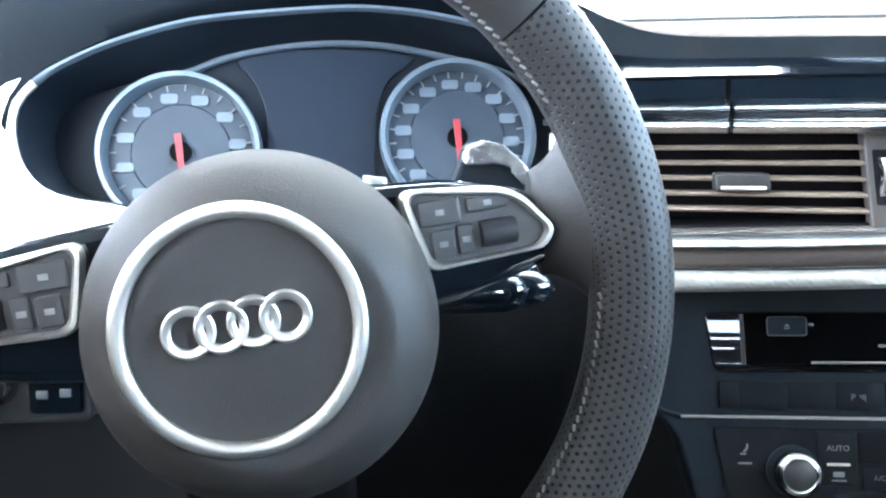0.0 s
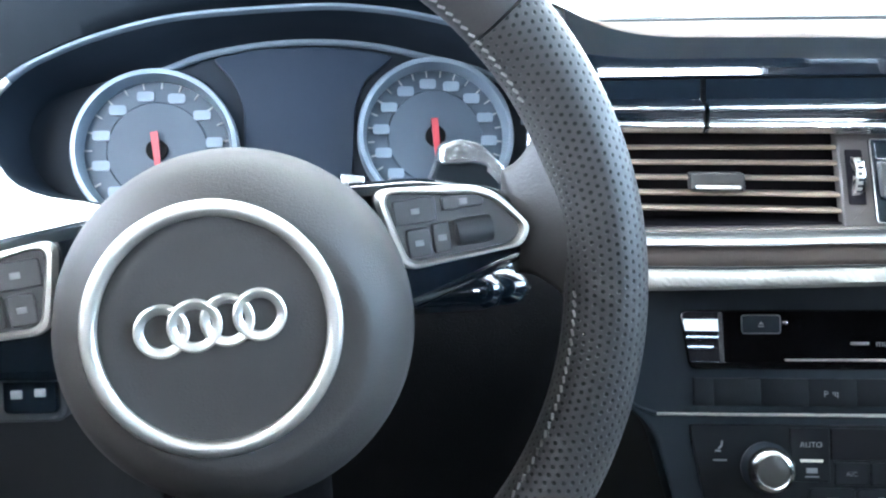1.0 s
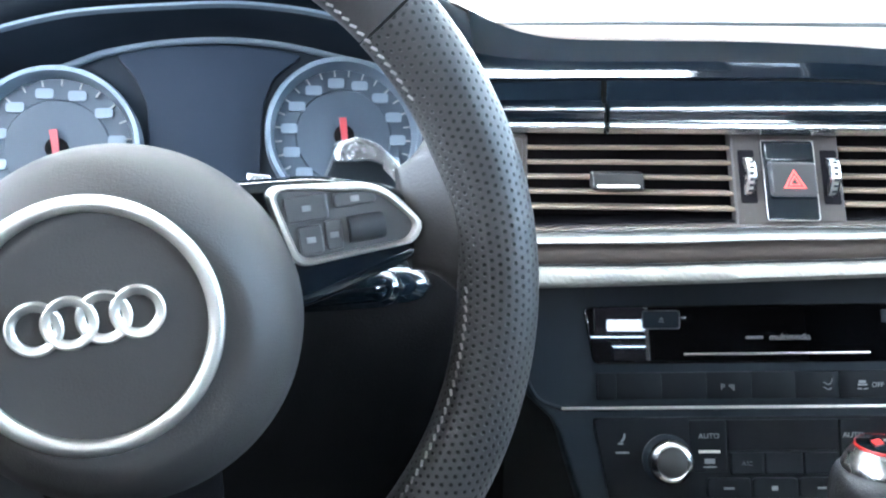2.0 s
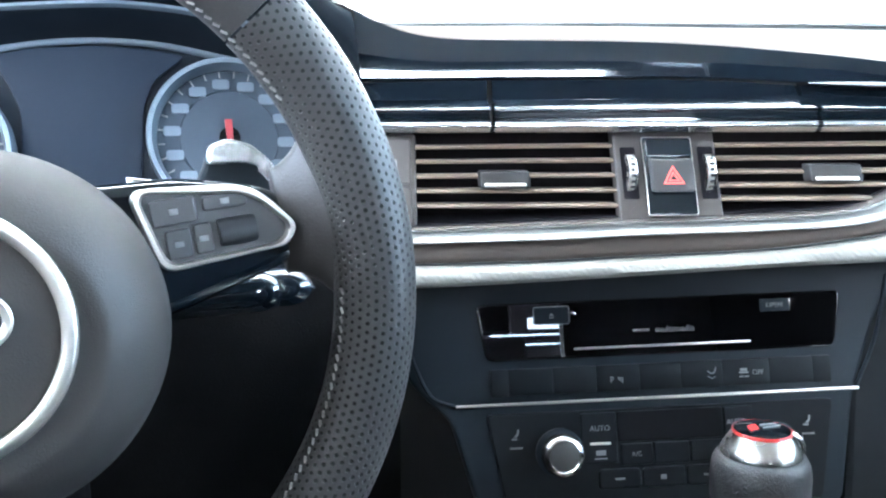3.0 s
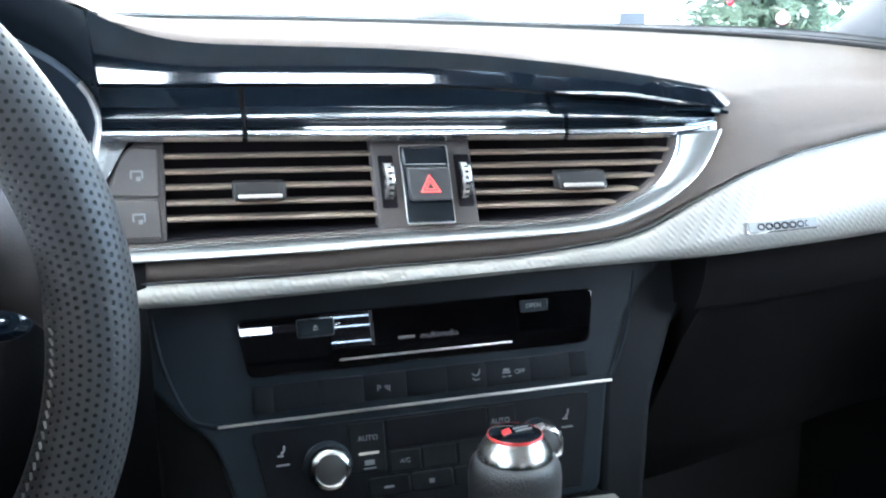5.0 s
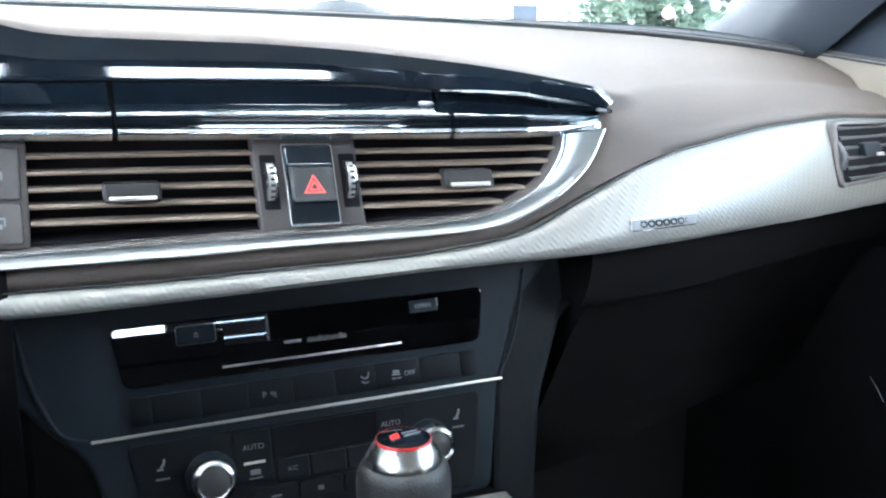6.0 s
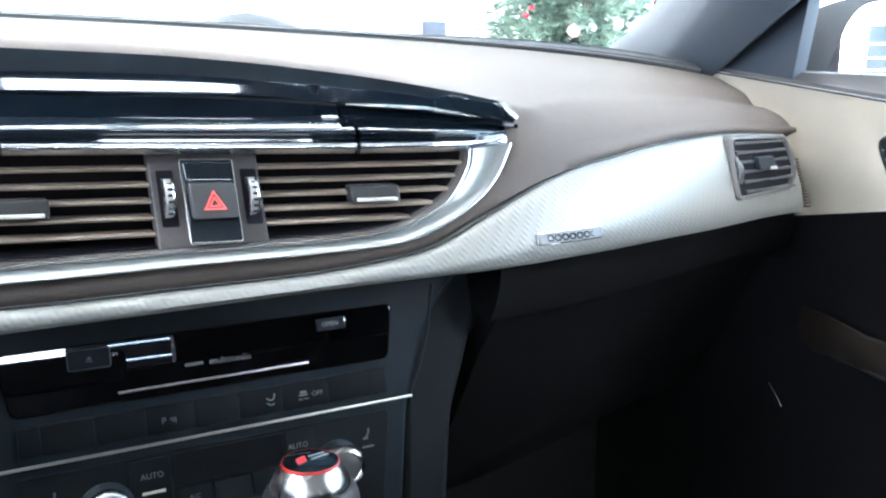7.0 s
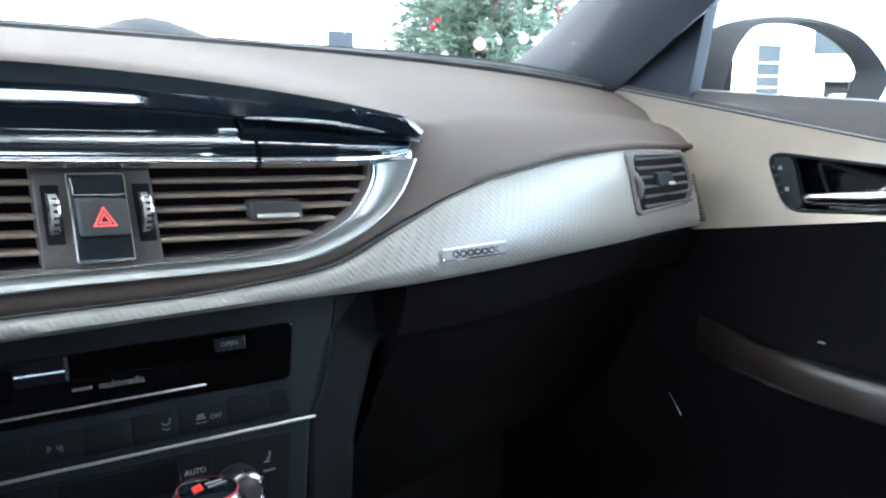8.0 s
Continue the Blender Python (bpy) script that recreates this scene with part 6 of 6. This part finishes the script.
def rim_piece(name, a0, a1, mat, fat, n=60):
    rows, uvs = [], []
    for k in range(n + 1):
        a = radians(a0 + (a1 - a0) * k / n)
        r = rim_radius(a)
        c = Vector((r * math.cos(a), r * math.sin(a), 0))
        o = Vector((math.cos(a), math.sin(a), 0))
        rows.append([c + o * (RA * fat * math.cos(math.tau * j / 28)) + Vector((0, 0, RB * fat * math.sin(math.tau * j / 28))) for j in range(28)])
    bm = bmesh.new()
    vs = grid(bm, rows, True)
    uv = bm.loops.layers.uv.new("UVMap")
    where = {v: (i, j) for i, row in enumerate(vs) for j, v in enumerate(row)}
    for f in bm.faces:
        ids = [where[l.vert] for l in f.loops]
        wrap = max(j for _, j in ids) - min(j for _, j in ids) > 14
        for l, (i, j) in zip(f.loops, ids):
            jj = j + 28 if wrap and j < 14 else j
            l[uv].uv = (radians(a0 + (a1 - a0) * i / n) * R, jj / 28 * math.tau * RA)
    caps(bm, vs)
    return part(name, bm, mat, sw, "", None, 60)


rim_piece("rim", 37, 143, LEATHER, 1.0)["label"] = "smooth black leather top of the rim"
rim_piece("grip", -50, 36.6, PERFO, 1.02, 90)["label"] = "perforated black leather grip"
rim_piece("grip", 143.4, 230, PERFO, 1.02, 90)["label"] = "perforated black leather grip"
rim_piece("rim", 230.4, 309.6, LEATHER, 1.0)["label"] = "smooth black leather bottom of the rim"
bm = bmesh.new()
for k in range(150):
    a = radians(-74 + 1.6 * k)
    if -8 < math.degrees(a) < 24 or 156 < math.degrees(a):
        continue
    r = rim_radius(a)
    m = Matrix.Translation(((r - RA * 0.97) * math.cos(a), (r - RA * 0.97) * math.sin(a), 0.0075)) @ pose(0, 0, 0, 0, 0, math.degrees(a) + 90 + 22)
    box(bm, (0, 0, 0), (0.0032, 0.0011, 0.0012), 0, m)
part("stitching", bm, THREAD, sw, "grey cross stitching inside the rim")["kind"] = "stuff"
# thumb rests where the spokes join the rim
for s in (1, -1):
    bm = bmesh.new()
    rows = []
    for f in np.linspace(0, 1, 14):
        x = 0.142 + 0.030 * f
        hy = 0.026 + 0.044 * f ** 2
        cy = 0.012 + 0.006 * f
        sec = []
        for j in range(24):
            a = math.tau * j / 24
            sec.append(Vector((s * x, cy + hy * math.cos(a), -0.022 + 0.020 * f + (0.008 + 0.010 * f) * math.sin(a))))
        rows.append(sec)
    caps(bm, grid(bm, rows, True))
    part("spoke", bm, LEATHER, sw, "leather covered spoke end", None, 60)
    bm = bmesh.new()
    pts = [(0.040, 0.044), (0.100, 0.040), (0.138, 0.030), (0.156, 0.012), (0.150, -0.006), (0.095, -0.020), (0.040, -0.030)]
    pts = [(s * a, b) for a, b in pts]
    prism(bm, round_poly(pts, 0.008), -0.034, -0.014, 0.006)
    part("spoke_back", bm, PIANO, sw, "glossy black plastic spoke")
    POD = [(0.0745, 0.0385), (0.1221, 0.0338), (0.1345, 0.0275), (0.1480, 0.0100), (0.1425, 0.0015), (0.0830, -0.0015)]
    sh = 0.0 if s > 0 else 0.015
    pod = [(s * a + sh, b) for a, b in round_poly(POD, 0.009, 5)]
    c = Vector((s * 0.109 + sh, 0.018))
    bm = bmesh.new()
    rows = []
    for sc, z in ((1.0, -0.016), (1.0, -0.0075), (0.97, -0.0048), (0.91, -0.0046), (0.875, -0.0062), (0.865, -0.012)):
        row = []
        for p in pod:
            d = Vector(p) - c
            q = c + d * (1 - (1 - sc) * 0.036 / max(d.length, 0.014))
            row.append(Vector((q.x, q.y, z)))
        rows.append(row)
    grid(bm, rows, True)
    part("pod_frame", bm, RINGMETAL, sw, "satin chrome frame round the buttons", None, 50)
    bm = bmesh.new()
    prism(bm, [tuple(c + (Vector(p) - c) * 0.92) for p in pod], -0.016, -0.0085)
    pad_b = part("button_pad", bm, SIDEGREY, sw, "dark grey button field")
    for x0, y0, x1, y1 in ((0.083, 0.0195, 0.103, 0.0315), (0.106, 0.0235, 0.126, 0.0300), (0.0875, 0.0040, 0.0985, 0.0175), (0.1000, 0.0045, 0.1080, 0.0185)):
        bm = bmesh.new()
        xs = sorted((s * x0 + sh, s * x1 + sh))
        prism(bm, rounded(xs[0], y0, xs[1], y1, 0.0015, 3), -0.009, -0.0068, 0.0008)
        part("button", bm, SIDEGREY, pad_b)
        bm = bmesh.new()
        mx, my = (xs[0] + xs[1]) / 2, (y0 + y1) / 2
        box(bm, (mx, my, -0.0066), (0.0042, 0.0028, 0.0005), 0.0002)
        part("button_mark", bm, DIM, pad_b)
    bm = bmesh.new()
    lathe(bm, [(0.0060, -0.0085), (0.0064, -0.006), (0.0064, 0.006), (0.0060, 0.0085)], 24, pose(s * 0.1195 + sh, 0.0125, -0.0082, 0, 90, 0))
    part("roller", bm, RUBBER, pad_b, "black ribbed roller")
    # gear paddle behind the spoke
    bm = bmesh.new()
    pts = [(s * a, b) for a, b in ((0.100, 0.020), (0.146, 0.018), (0.1525, 0.0330), (0.1440, 0.0480), (0.1330, 0.0540), (0.1200, 0.0555), (0.1170, 0.046))]
    prism(bm, round_poly(pts, 0.006), -0.056, -0.050, 0.0025)
    pad_l = part("gear_paddle", bm, FASCIA, sw, "black gear paddle with a bright metal crest")
    bm = bmesh.new()
    pts = [(s * a, b) for a, b in ((0.1160, 0.0440), (0.1185, 0.0535), (0.1290, 0.0558), (0.1400, 0.0512), (0.1490, 0.0405), (0.1528, 0.0300), (0.1485, 0.0295), (0.1420, 0.0385), (0.1345, 0.0425), (0.1240, 0.0430))]
    prism(bm, round_poly(pts, 0.003), -0.051, -0.043, 0.0016)
    part("crest", bm, CHROME, pad_l, "bright metal crest")
# lower spoke
bm = bmesh.new()
prism(bm, round_poly([(-0.040, -0.05), (0.040, -0.05), (0.030, -0.145), (-0.030, -0.145)], 0.01), -0.02, 0.002, 0.004)
part("spoke", bm, LOWER, sw, "black lower spoke")
# airbag cover
bm = bmesh.new()
lathe(bm, [(0.050, -0.026), (0.070, -0.020), (0.0765, -0.006), (0.0770, 0.008), (0.0745, 0.022), (0.0690, 0.036), (0.0610, 0.0465), (0.0520, 0.0528), (0.0480, 0.0540), (0.0440, 0.0528), (0.0400, 0.0524), (0.020, 0.0534), (0.0, 0.0538)], 80, Matrix.Translation((0.0085, -0.0095, 0)) @ Matrix.Diagonal((0.968, 0.975, 1, 1)))
part("airbag_cover", bm, HUBSKIN, sw, "dark grey round airbag cover", None, 80)
bm = bmesh.new()
lathe(bm, [(0.0412, 0.050), (0.0412, 0.0548), (0.0422, 0.0560), (0.0458, 0.0564), (0.0470, 0.0554), (0.0474, 0.0535), (0.0474, 0.050)], 90, Matrix.Translation((0, -0.0020, 0)) @ Matrix.Diagonal((1.0, 1.02, 1, 1)), True)
part("hub_ring", bm, RINGMETAL, sw, "satin chrome hub ring", None, 50)
for k in range(4):
    bm = bmesh.new()
    x = (k - 1.5) * 0.01180 - 0.001
    r0 = [(0.0063, 0.0530), (0.0063, 0.0552), (0.0072, 0.0559), (0.0091, 0.0560), (0.0099, 0.0552), (0.0099, 0.0530)]
    rows = [[Vector((x + r * math.cos(math.tau * j / 44), r * math.sin(math.tau * j / 44) + 0.001, z + 0.00025 * (k % 2))) for j in range(44)] for r, z in r0]
    grid(bm, rows, True)
    part("emblem_ring", bm, RINGMETAL, sw, "satin chrome ring")

# column shroud and stalks
col = thing("steering_column", "black steering column shroud with two control stalks", "steering column", plane_frame((-0.377, 0.319, 0.863), 17, 4))
bm = bmesh.new()
rows = []
for z, w, h in ((-0.035, 0.050, 0.048), (-0.07, 0.062, 0.055), (-0.14, 0.066, 0.058), (-0.22, 0.06, 0.05)):
    rows.append([Vector((w * math.cos(math.tau * k / 32) * (1.1 if abs(math.cos(math.tau * k / 32)) > 0.7 else 1), -0.006 + h * math.sin(math.tau * k / 32), z)) for k in range(32)])
caps(bm, grid(bm, rows, True))
part("shroud", bm, LOWER, col, "black plastic shroud", None, 60)
for y0, y1, x1, z in ((-0.016, -0.010, 0.150, -0.066), (-0.004, -0.012, 0.171, -0.082)):
    bm = bmesh.new()
    tube(bm, smooth([(0.05, y0, -0.08), (0.09, (y0 + y1) / 2, z - 0.01), (x1, y1, z)], 28), lambda f: (0.0085 + 0.003 * f) * (1 if f < 0.86 else math.sqrt(max(0.01, 1 - ((f - 0.86) / 0.14) ** 2))), 16, flat=0.8)
    st = part("stalk", bm, PIANO, col, "glossy black control stalk")
bm = bmesh.new()
tube(bm, smooth([(-0.05, 0.0, -0.08), (-0.10, 0.012, -0.06), (-0.16, 0.02, -0.055)], 16), lambda f: 0.0085 + 0.0025 * f, 14, flat=0.8)
part("stalk", bm, FASCIA, col, "black control stalk")
